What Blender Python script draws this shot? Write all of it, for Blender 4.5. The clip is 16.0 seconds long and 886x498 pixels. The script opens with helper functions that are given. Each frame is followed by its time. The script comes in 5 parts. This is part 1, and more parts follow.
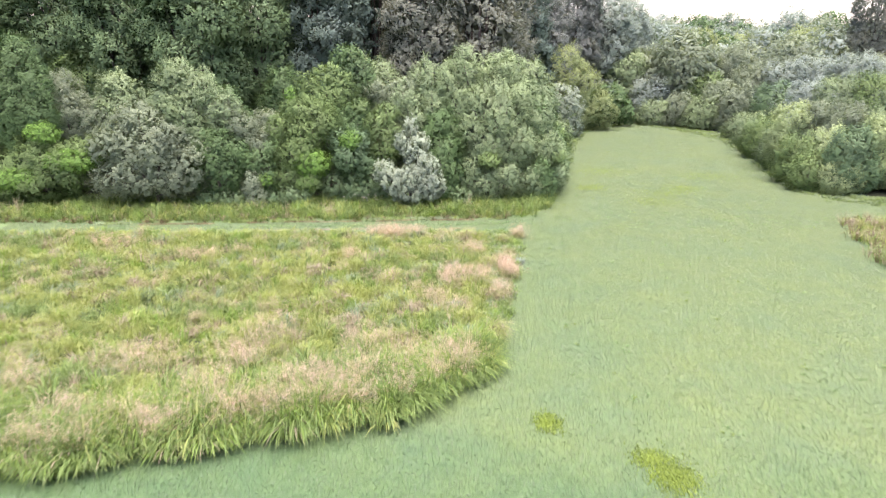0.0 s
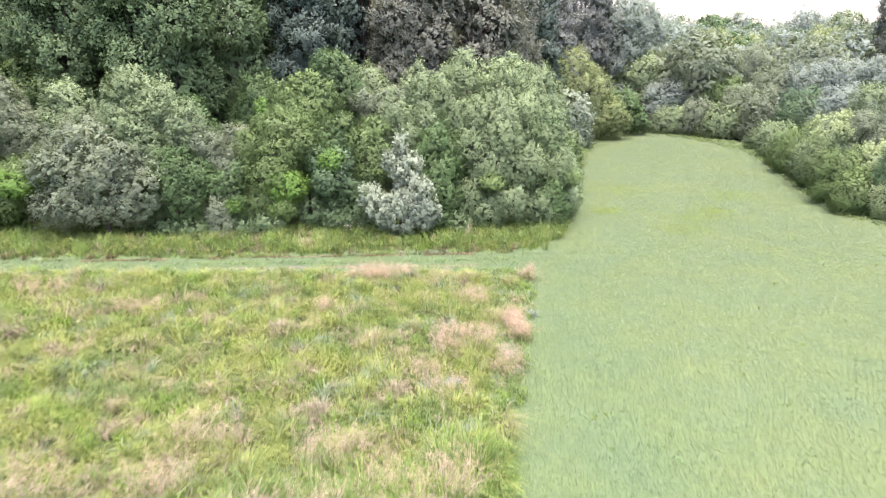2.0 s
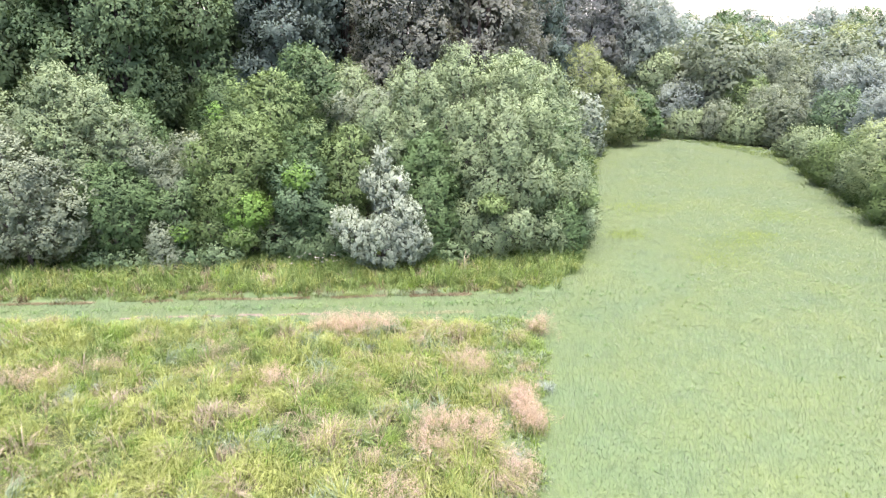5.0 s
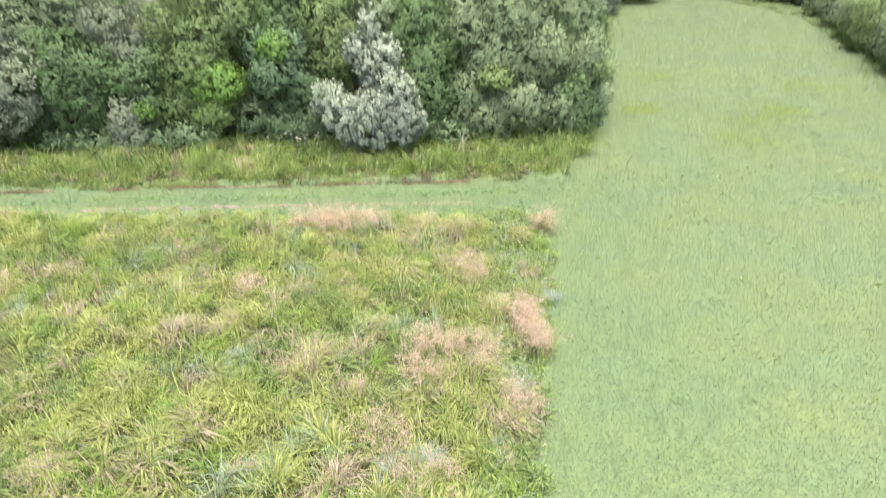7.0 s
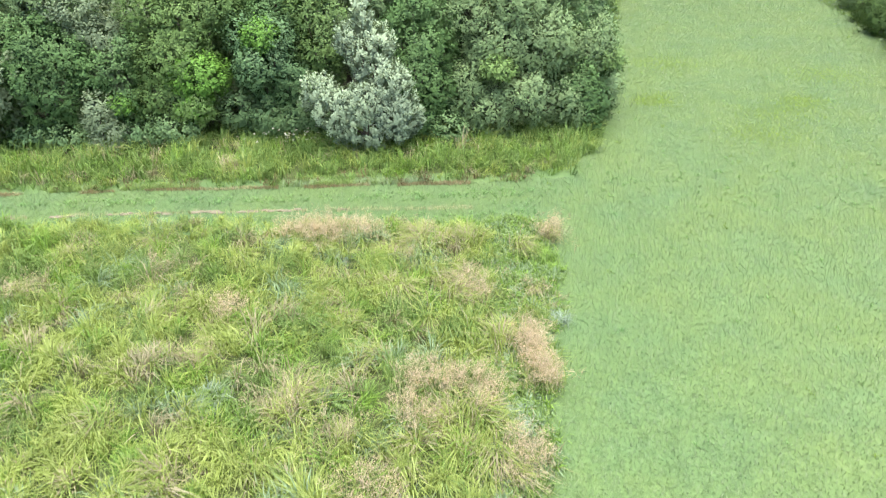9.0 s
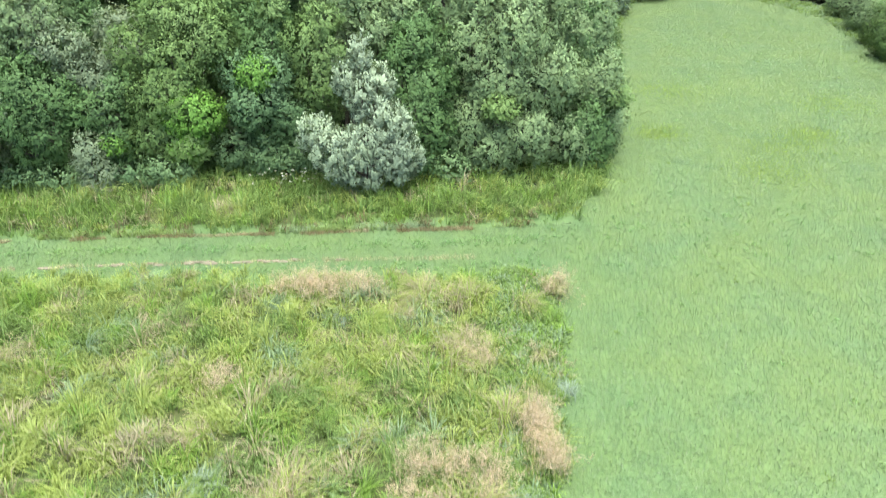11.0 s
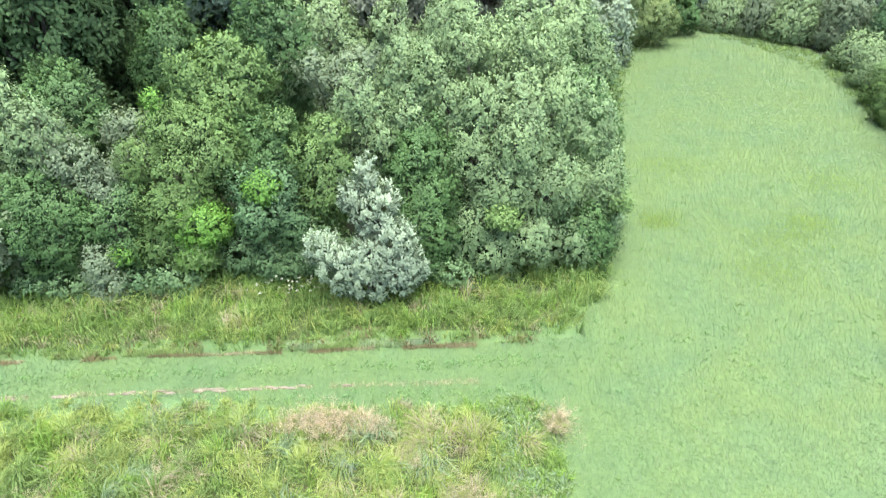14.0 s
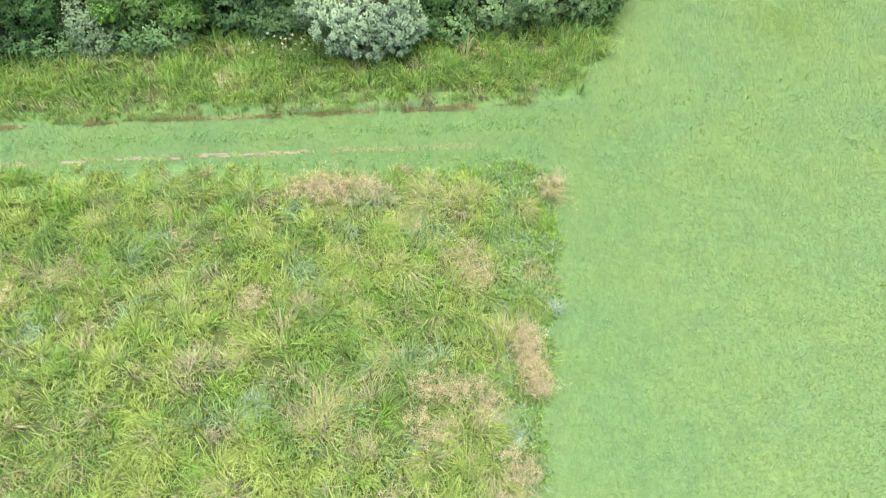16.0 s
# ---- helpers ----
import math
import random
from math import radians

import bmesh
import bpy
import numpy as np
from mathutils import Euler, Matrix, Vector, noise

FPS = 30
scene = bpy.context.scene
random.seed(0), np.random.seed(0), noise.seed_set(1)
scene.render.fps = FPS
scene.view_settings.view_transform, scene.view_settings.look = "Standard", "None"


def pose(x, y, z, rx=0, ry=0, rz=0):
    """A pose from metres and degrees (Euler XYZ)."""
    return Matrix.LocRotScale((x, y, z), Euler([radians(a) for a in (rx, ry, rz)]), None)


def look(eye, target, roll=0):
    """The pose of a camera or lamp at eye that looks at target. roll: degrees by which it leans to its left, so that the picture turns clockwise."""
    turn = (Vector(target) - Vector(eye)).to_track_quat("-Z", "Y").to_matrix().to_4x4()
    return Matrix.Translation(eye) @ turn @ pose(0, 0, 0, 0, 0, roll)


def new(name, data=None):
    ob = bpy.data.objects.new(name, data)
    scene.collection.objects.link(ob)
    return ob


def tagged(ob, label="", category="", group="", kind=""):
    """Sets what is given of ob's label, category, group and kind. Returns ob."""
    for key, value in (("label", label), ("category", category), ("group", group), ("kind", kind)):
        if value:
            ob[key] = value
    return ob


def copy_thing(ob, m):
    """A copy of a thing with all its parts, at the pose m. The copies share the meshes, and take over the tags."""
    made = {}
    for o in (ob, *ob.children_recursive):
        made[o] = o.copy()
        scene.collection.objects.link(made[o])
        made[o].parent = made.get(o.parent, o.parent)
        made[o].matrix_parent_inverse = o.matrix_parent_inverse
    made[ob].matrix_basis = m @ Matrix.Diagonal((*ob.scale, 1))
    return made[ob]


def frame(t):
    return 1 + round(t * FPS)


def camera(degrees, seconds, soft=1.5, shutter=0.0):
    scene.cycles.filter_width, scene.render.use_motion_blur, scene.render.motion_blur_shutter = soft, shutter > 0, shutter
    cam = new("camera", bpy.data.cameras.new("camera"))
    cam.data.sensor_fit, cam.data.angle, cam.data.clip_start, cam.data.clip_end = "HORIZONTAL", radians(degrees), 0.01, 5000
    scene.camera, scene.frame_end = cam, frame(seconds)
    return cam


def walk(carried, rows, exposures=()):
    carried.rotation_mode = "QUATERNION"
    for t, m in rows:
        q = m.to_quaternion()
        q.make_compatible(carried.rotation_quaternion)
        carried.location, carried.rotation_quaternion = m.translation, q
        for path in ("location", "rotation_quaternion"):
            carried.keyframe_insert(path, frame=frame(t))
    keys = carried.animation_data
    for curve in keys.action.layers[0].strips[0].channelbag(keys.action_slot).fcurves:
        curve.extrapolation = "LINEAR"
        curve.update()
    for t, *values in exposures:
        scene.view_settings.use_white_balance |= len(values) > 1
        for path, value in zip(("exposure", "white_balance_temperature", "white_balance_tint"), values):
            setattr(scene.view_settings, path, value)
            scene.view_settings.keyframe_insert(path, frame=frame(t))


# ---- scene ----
cam = camera(64.5, 16.0, soft=1.25, shutter=0.9)
METRES, EYE, TILT, LEAN, TURN = 31.0, 12.65, -17.0, 0.0, 0.0
ROWS = [
    (0.0, 0.0, 0.0, 0.0, 0.0, 0.0, -0.0),
    (0.5, 0.001, 0.0513, 0.0169, -0.02, -0.02, 0.02),
    (1.0, 0.0027, 0.1108, 0.0369, -0.03, -0.04, 0.04),
    (1.5, 0.0049, 0.1726, 0.0571, -0.05, -0.04, 0.05),
    (2.0, 0.008, 0.2333, 0.0776, -0.05, -0.04, 0.07),
    (2.5, 0.0113, 0.2881, 0.0956, -0.06, -0.03, 0.08),
    (3.0, 0.0141, 0.3381, 0.1081, -0.06, -0.02, 0.1),
    (3.5, 0.0171, 0.3821, 0.117, -0.06, 0.0, 0.11),
    (4.0, 0.0201, 0.4212, 0.1231, -0.07, 0.01, 0.12),
    (4.2, 0.0206, 0.4362, 0.126, -0.07, 0.01, 0.12),
    (5.4, 0.0246, 0.511, 0.1487, -0.13, -0.3, 0.06),
    (6.3, 0.0269, 0.5607, 0.1645, -0.19, -4.2, 0.0),
    (6.5, 0.0273, 0.5711, 0.1677, -0.19, -6.24, -0.0),
    (7.0, 0.0282, 0.5964, 0.1756, -0.19, -11.56, 0.0),
    (7.5, 0.0294, 0.6199, 0.1843, -0.17, -13.34, 0.02),
    (8.0, 0.0301, 0.6369, 0.1889, -0.18, -13.32, 0.03),
    (8.2, 0.0303, 0.6435, 0.1908, -0.18, -13.33, 0.03),
    (9.7, 0.0301, 0.69, 0.2052, -0.2, -13.38, 0.0),
    (10.3, 0.0296, 0.7021, 0.2128, -0.21, -13.4, -0.01),
    (10.5, 0.0294, 0.7047, 0.2238, -0.21, -13.41, -0.02),
    (11.0, 0.0281, 0.7114, 0.2554, -0.23, -13.48, -0.03),
    (11.5, 0.0266, 0.7176, 0.2883, -0.23, -13.52, -0.04),
    (12.0, 0.0249, 0.7238, 0.3183, -0.24, -13.54, -0.05),
    (12.5, 0.0236, 0.7288, 0.346, -0.24, -13.59, -0.04),
    (13.0, 0.0228, 0.7321, 0.3743, -0.23, -13.63, -0.04),
    (13.5, 0.0227, 0.7347, 0.4026, -0.23, -13.7, -0.03),
    (14.0, 0.0221, 0.7366, 0.4256, -0.26, -14.47, -0.03),
    (14.5, 0.0201, 0.7377, 0.4393, -0.38, -19.76, -0.06),
    (15.0, 0.0211, 0.741, 0.4552, -0.36, -28.44, -0.05),
    (15.5, 0.0225, 0.7456, 0.4687, -0.33, -34.31, -0.0),
    (16.0, 0.0234, 0.7486, 0.4735, -0.31, -36.57, 0.05),
]
walk(cam, [(t, pose(0, 0, EYE, TILT, LEAN, TURN) @ pose(METRES * x, METRES * y, METRES * z, 90 + pitch, roll, yaw)) for t, x, y, z, yaw, pitch, roll in ROWS],
     [(0.0, 2.18, 6650, 36), (4.2, 2.30, 6450, 38), (6.5, 2.23, 6550, 35), (7.5, 2.09, 6750, 21), (10.5, 2.05, 6650, 4), (14.0, 2.20, 6350, 8), (16.0, 1.95, 6980, -4)])


# ---- light ----
SUN_FROM = Vector((0.08, -0.22, 0.97)).normalized()
world = bpy.data.worlds.new("overcast_sky")
scene.world = world
world.use_nodes = True
wn = world.node_tree.nodes
wl = world.node_tree.links
sky = wn.new("ShaderNodeTexSky")
sky.sky_type = "NISHITA"
sky.sun_disc = False
sky.sun_elevation = math.asin(SUN_FROM.z)
sky.sun_rotation = math.atan2(SUN_FROM.x, SUN_FROM.y)
sky.air_density = 1.0
sky.dust_density = 1.2
sky.ozone_density = 0.5
wn["Background"].inputs["Strength"].default_value = 0.125
wl.new(sky.outputs["Color"], wn["Background"].inputs["Color"])

sun_data = bpy.data.lights.new("sun", "SUN")
sun_data.energy = 3.7
sun_data.angle = radians(62)
sun_data.color = (1.0, 0.96, 0.90)
sun = new("sun", sun_data)
sun.matrix_world = look(SUN_FROM * 100, (0, 0, 0))


# ---- materials ----
def nodes_of(name):
    m = bpy.data.materials.new(name)
    m.use_nodes = True
    nt = m.node_tree
    return m, nt.nodes, nt.links, nt.nodes["Principled BSDF"]


def ramp(n, stops):
    r = n.new("ShaderNodeValToRGB")
    e = r.color_ramp.elements
    while len(e) < len(stops):
        e.new(0.5)
    for k, (p, c) in zip(e, stops):
        k.position, k.color = p, (*c, 1)
    return r


def mix(n, l, a, b, fac, kind="MIX"):
    m = n.new("ShaderNodeMix")
    m.data_type, m.blend_type = "RGBA", kind
    for k, v in ((0, fac), (6, a), (7, b)):
        if hasattr(v, "links"):
            l.new(v, m.inputs[k])
        else:
            m.inputs[k].default_value = v if k == 0 else (*v, 1)
    return m.outputs[2]


def noise_tex(n, l, scale, detail=4.0, rough=0.6):
    g = n.new("ShaderNodeNewGeometry")
    t = n.new("ShaderNodeTexNoise")
    t.inputs["Scale"].default_value = scale
    t.inputs["Detail"].default_value = detail
    t.inputs["Roughness"].default_value = rough
    l.new(g.outputs["Position"], t.inputs["Vector"])
    return t.outputs["Fac"]


def leaf_material(name, dark, mid, light, through_light=0.35, rough=0.58, patch=0.5):
    """Leaves and blades: hue varies leaf by leaf and in patches; light passes through."""
    m, n, l, p = nodes_of(name)
    g = n.new("ShaderNodeNewGeometry")
    r = ramp(n, [(0.0, [0.9 * k for k in dark]), (0.5, mid), (1.0, [1.06 * k for k in light])])
    l.new(g.outputs["Random Per Island"], r.inputs[0])
    nz = noise_tex(n, l, patch, 3.0)
    pr = ramp(n, [(0.35, (0.82, 0.83, 0.82)), (0.65, (1.14, 1.12, 1.05))])
    l.new(nz, pr.inputs[0])
    c = mix(n, l, r.outputs[0], pr.outputs[0], 1.0, "MULTIPLY")
    l.new(c, p.inputs["Base Color"])
    p.inputs["Roughness"].default_value = rough
    p.inputs["Specular IOR Level"].default_value = 0.15
    t = n.new("ShaderNodeBsdfTranslucent")
    tc = mix(n, l, c, (1.0, 1.0, 0.7), 1.0, "MULTIPLY")
    l.new(tc, t.inputs["Color"])
    s = n.new("ShaderNodeMixShader")
    s.inputs[0].default_value = through_light
    l.new(p.outputs[0], s.inputs[1])
    l.new(t.outputs[0], s.inputs[2])
    l.new(s.outputs[0], n["Material Output"].inputs["Surface"])
    return m


def earth_material(name, stops, scale, fine, bump=0.03, grain=0.3):
    m, n, l, p = nodes_of(name)
    a = noise_tex(n, l, scale, 5.0)
    b = noise_tex(n, l, fine, 6.0, 0.7)
    r = ramp(n, stops)
    l.new(a, r.inputs[0])
    r2 = ramp(n, [(0.3, (1 - grain,) * 3), (0.7, (1 + 0.8 * grain,) * 3)])
    l.new(b, r2.inputs[0])
    l.new(mix(n, l, r.outputs[0], r2.outputs[0], 1.0, "MULTIPLY"), p.inputs["Base Color"])
    p.inputs["Roughness"].default_value = 0.9
    p.inputs["Specular IOR Level"].default_value = 0.15
    bp = n.new("ShaderNodeBump")
    bp.inputs["Strength"].default_value = 0.8
    bp.inputs["Distance"].default_value = bump
    l.new(b, bp.inputs["Height"])
    l.new(bp.outputs[0], p.inputs["Normal"])
    return m


def bark_material(name, dark, light):
    m, n, l, p = nodes_of(name)
    a = noise_tex(n, l, 9.0, 8.0, 0.7)
    r = ramp(n, [(0.3, dark), (0.7, light)])
    l.new(a, r.inputs[0])
    l.new(r.outputs[0], p.inputs["Base Color"])
    p.inputs["Roughness"].default_value = 0.95
    bp = n.new("ShaderNodeBump")
    bp.inputs["Distance"].default_value = 0.03
    l.new(a, bp.inputs["Height"])
    l.new(bp.outputs[0], p.inputs["Normal"])
    return m


def lawn_tone(n, l, gain):
    """Colour of the mown grass: cool and warm patches some metres across, uneven tufts within them."""
    a = ramp(n, [(0.34, (0.072 * gain, 0.117 * gain, 0.049 * gain)), (0.50, (0.0775 * gain, 0.120 * gain, 0.046 * gain)), (0.66, (0.083 * gain, 0.124 * gain, 0.044 * gain))])
    l.new(noise_tex(n, l, 0.28, 4.0, 0.62), a.inputs[0])
    b = ramp(n, [(0.34, (0.92, 0.94, 0.93)), (0.66, (1.08, 1.06, 1.04))])
    l.new(noise_tex(n, l, 1.5, 3.0, 0.6), b.inputs[0])
    c = ramp(n, [(0.32, (0.88, 0.91, 0.89)), (0.55, (1.05, 1.04, 1.03))])
    l.new(noise_tex(n, l, 5.5, 3.0, 0.6), c.inputs[0])
    tone = mix(n, l, mix(n, l, a.outputs[0], b.outputs[0], 1.0, "MULTIPLY"), c.outputs[0], 1.0, "MULTIPLY")
    # bluer grass beside the meadow, with tall-grass shade painted in at its near end
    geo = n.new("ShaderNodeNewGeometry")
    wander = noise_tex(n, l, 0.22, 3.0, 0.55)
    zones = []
    for along_x, along_y, lo, hi, cool_shade in ((1.0, 0.0, 9.5, 16.0, 0.22), (0.3, 1.0, 19.0, 30.0, 0.95)):
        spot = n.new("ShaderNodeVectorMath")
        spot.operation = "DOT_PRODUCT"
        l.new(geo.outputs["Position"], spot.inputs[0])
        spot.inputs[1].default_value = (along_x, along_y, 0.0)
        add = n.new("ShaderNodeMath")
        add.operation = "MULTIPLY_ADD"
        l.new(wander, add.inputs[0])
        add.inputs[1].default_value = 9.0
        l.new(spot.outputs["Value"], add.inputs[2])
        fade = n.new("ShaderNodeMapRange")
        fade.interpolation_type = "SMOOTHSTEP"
        for k, v in ((1, lo), (2, hi), (3, cool_shade), (4, 0.0)):
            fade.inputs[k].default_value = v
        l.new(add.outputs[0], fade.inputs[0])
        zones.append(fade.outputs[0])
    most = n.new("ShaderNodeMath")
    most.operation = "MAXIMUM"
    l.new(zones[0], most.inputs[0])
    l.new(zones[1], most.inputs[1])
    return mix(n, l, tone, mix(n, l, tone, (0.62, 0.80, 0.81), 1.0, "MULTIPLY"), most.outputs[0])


def lawn_material():
    """The sward between the blades: thatch and shaded stems."""
    m, n, l, p = nodes_of("mown_lawn")
    f = noise_tex(n, l, 26.0, 5.0, 0.7)
    r = ramp(n, [(0.3, (0.84,) * 3), (0.7, (1.1,) * 3)])
    l.new(f, r.inputs[0])
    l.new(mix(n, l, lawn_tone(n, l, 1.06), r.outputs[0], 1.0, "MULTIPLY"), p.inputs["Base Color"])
    p.inputs["Roughness"].default_value = 0.9
    p.inputs["Specular IOR Level"].default_value = 0.15
    bp = n.new("ShaderNodeBump")
    bp.inputs["Strength"].default_value = 0.4
    bp.inputs["Distance"].default_value = 0.03
    l.new(noise_tex(n, l, 9.0, 4.0, 0.65), bp.inputs["Height"])
    l.new(bp.outputs[0], p.inputs["Normal"])
    return m


def mown_material(name, gain, low, high):
    """Short blades in the colours of the lawn, each a little lighter or darker."""
    m, n, l, p = nodes_of(name)
    g = n.new("ShaderNodeNewGeometry")
    r = ramp(n, [(0.0, low), (1.0, high)])
    l.new(g.outputs["Random Per Island"], r.inputs[0])
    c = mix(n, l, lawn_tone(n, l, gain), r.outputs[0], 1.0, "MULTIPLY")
    l.new(c, p.inputs["Base Color"])
    p.inputs["Roughness"].default_value = 0.42
    p.inputs["Specular IOR Level"].default_value = 0.5
    t = n.new("ShaderNodeBsdfTranslucent")
    l.new(c, t.inputs["Color"])
    x = n.new("ShaderNodeMixShader")
    x.inputs[0].default_value = 0.3
    l.new(p.outputs[0], x.inputs[1])
    l.new(t.outputs[0], x.inputs[2])
    l.new(x.outputs[0], n["Material Output"].inputs["Surface"])
    return m


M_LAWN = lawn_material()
M_THATCH = earth_material("meadow_thatch", [(0.3, (0.035, 0.053, 0.017)), (0.6, (0.057, 0.071, 0.025)), (0.75, (0.073, 0.069, 0.035))], 0.6, 6.0, 0.06)
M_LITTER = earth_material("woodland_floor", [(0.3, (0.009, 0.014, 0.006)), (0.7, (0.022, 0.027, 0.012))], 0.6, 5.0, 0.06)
M_SOIL = earth_material("bare_soil", [(0.3, (0.11, 0.097, 0.068)), (0.7, (0.175, 0.153, 0.113))], 2.0, 14.0, 0.02)
M_BARK = bark_material("bark", (0.03, 0.025, 0.02), (0.10, 0.085, 0.065))

LEAF = {
    "mid": leaf_material("leaf_mid_green", (0.056, 0.106, 0.037), (0.064, 0.121, 0.043), (0.073, 0.137, 0.049), 0.18),
    "pear": leaf_material("leaf_grey_green", (0.138, 0.197, 0.095), (0.154, 0.223, 0.107), (0.176, 0.257, 0.123), 0.18),
    "yellow": leaf_material("leaf_yellow_green", (0.085, 0.142, 0.045), (0.098, 0.160, 0.053), (0.113, 0.184, 0.060), 0.18),
    "bright": leaf_material("leaf_bright_green", (0.084, 0.177, 0.032), (0.096, 0.202, 0.037), (0.111, 0.230, 0.042), 0.22),
    "light": leaf_material("leaf_light_green", (0.224, 0.305, 0.139), (0.259, 0.347, 0.162), (0.299, 0.394, 0.191), 0.38),
    "silver": leaf_material("leaf_silver", (0.172, 0.228, 0.156), (0.200, 0.262, 0.179), (0.232, 0.299, 0.204), 0.18),
    "sage": leaf_material("leaf_sage", (0.136, 0.182, 0.113), (0.158, 0.210, 0.131), (0.184, 0.241, 0.152), 0.38),
    "blue": leaf_material("leaf_blue_green", (0.068, 0.123, 0.057), (0.079, 0.141, 0.063), (0.090, 0.160, 0.073), 0.18),
    "dark": leaf_material("leaf_dark_green", (0.081, 0.138, 0.060), (0.095, 0.158, 0.069), (0.109, 0.181, 0.079), 0.18),
    # bluish tint of air haze mixed into this green
    "deep": leaf_material("leaf_deep_green", (0.081, 0.119, 0.094), (0.091, 0.140, 0.106), (0.104, 0.159, 0.122), 0.22),
    "olive": leaf_material("leaf_grey_olive", (0.152, 0.174, 0.133), (0.172, 0.197, 0.150), (0.195, 0.224, 0.169), 0.35),
    # distance haze is painted into these three leaf colours, paler and bluer
    "hazy": leaf_material("leaf_hazed_green", (0.180, 0.236, 0.191), (0.203, 0.267, 0.218), (0.230, 0.303, 0.249), 0.38),
    "haze": leaf_material("leaf_hazed_blue_green", (0.130, 0.155, 0.134), (0.146, 0.174, 0.151), (0.165, 0.197, 0.170), 0.3),
    "hazy_yellow": leaf_material("leaf_hazed_yellow", (0.176, 0.232, 0.102), (0.200, 0.263, 0.115), (0.229, 0.300, 0.130), 0.38),
}
BLADE = [
    leaf_material("blade_green", (0.117, 0.186, 0.056), (0.147, 0.225, 0.070), (0.190, 0.263, 0.098), 0.45, 0.4, 1.5),
    leaf_material("blade_yellow_green", (0.184, 0.240, 0.062), (0.232, 0.292, 0.082), (0.300, 0.352, 0.128), 0.45, 0.4, 1.5),
    leaf_material("blade_straw", (0.213, 0.191, 0.115), (0.258, 0.231, 0.151), (0.306, 0.275, 0.191), 0.35, 0.5, 1.5),
    leaf_material("blade_blue_green", (0.135, 0.205, 0.108), (0.170, 0.242, 0.138), (0.220, 0.290, 0.186), 0.35, 0.4, 1.5),
    leaf_material("blade_fresh_green", (0.127, 0.225, 0.042), (0.156, 0.263, 0.051), (0.195, 0.298, 0.070), 0.45, 0.4, 1.5),
    leaf_material("blade_brown", (0.089, 0.071, 0.036), (0.120, 0.093, 0.049), (0.160, 0.129, 0.075), 0.3, 0.6, 1.5),
    leaf_material("blade_olive", (0.107, 0.174, 0.046), (0.135, 0.208, 0.057), (0.174, 0.247, 0.077), 0.4, 0.45, 1.5),
    leaf_material("blade_glaucous", (0.168, 0.227, 0.168), (0.210, 0.273, 0.210), (0.260, 0.323, 0.256), 0.35, 0.4, 1.5),
    leaf_material("blade_reed", (0.080, 0.142, 0.036), (0.105, 0.178, 0.046), (0.145, 0.222, 0.070), 0.3, 0.45, 1.5),
]
M_SEED = leaf_material("seed_head", (0.41, 0.325, 0.235), (0.48, 0.385, 0.285), (0.55, 0.455, 0.345), 0.5, 0.8, 2.0)
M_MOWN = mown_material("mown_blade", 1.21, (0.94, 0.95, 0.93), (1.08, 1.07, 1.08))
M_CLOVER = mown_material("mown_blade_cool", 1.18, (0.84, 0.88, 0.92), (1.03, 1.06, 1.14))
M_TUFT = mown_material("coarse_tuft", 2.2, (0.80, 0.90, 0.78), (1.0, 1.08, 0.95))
M_WEED = leaf_material("mown_blade_yellow", (0.124, 0.195, 0.031), (0.147, 0.222, 0.036), (0.169, 0.244, 0.049), 0.4, 0.5, 1.0)
M_FLOWER = leaf_material("pale_flower", (0.266, 0.274, 0.222), (0.311, 0.311, 0.266), (0.370, 0.370, 0.318), 0.2, 0.6, 2.0)


# ---- mesh helpers ----
def mesh_from(name, verts, faces, mats, index=None, smooth=False, normals=None):
    """A mesh out of arrays: verts (n, 3), faces (m, 3) or (m, 4)."""
    verts, faces = np.asarray(verts, np.float32), np.asarray(faces, np.int32)
    me = bpy.data.meshes.new(name)
    me.vertices.add(len(verts))
    me.vertices.foreach_set("co", verts.ravel())
    me.loops.add(faces.size)
    me.loops.foreach_set("vertex_index", faces.ravel())
    me.polygons.add(len(faces))
    me.polygons.foreach_set("loop_start", np.arange(0, faces.size, faces.shape[1], dtype=np.int32))
    for m in mats:
        me.materials.append(m)
    if index is not None:
        me.polygons.foreach_set("material_index", np.asarray(index, np.int32))
    me.polygons.foreach_set("use_smooth", np.full(len(faces), smooth))
    me.update(calc_edges=True)
    me.validate()
    if normals is not None:
        at = me.attributes.new("custom_normal", "FLOAT_VECTOR", "POINT")
        at.data.foreach_set("vector", np.asarray(normals, np.float32).ravel())
    return me


def part_of(name, me, parent, label=""):
    ob = new(name, me)
    ob.parent = parent
    if label:
        ob["label"] = label
    return ob


def unit(v):
    return v / np.maximum(np.linalg.norm(v, axis=-1, keepdims=True), 1e-6)


def waves(p, scale, seed, octaves=3):
    """Smooth noise, about -1 to 1, at points p (n, d)."""
    g = np.random.default_rng(seed)
    out = np.zeros(len(p))
    amp, tot = 1.0, 0.0
    for o in range(octaves):
        for k in range(4):
            d = unit(g.normal(size=p.shape[1]))
            out += amp * np.sin(p @ d * 2 * np.pi / scale * g.uniform(0.7, 1.4) + g.uniform(0, 6.3)) / 2.0
        tot += amp
        amp *= 0.55
        scale *= 0.45
    return out / tot


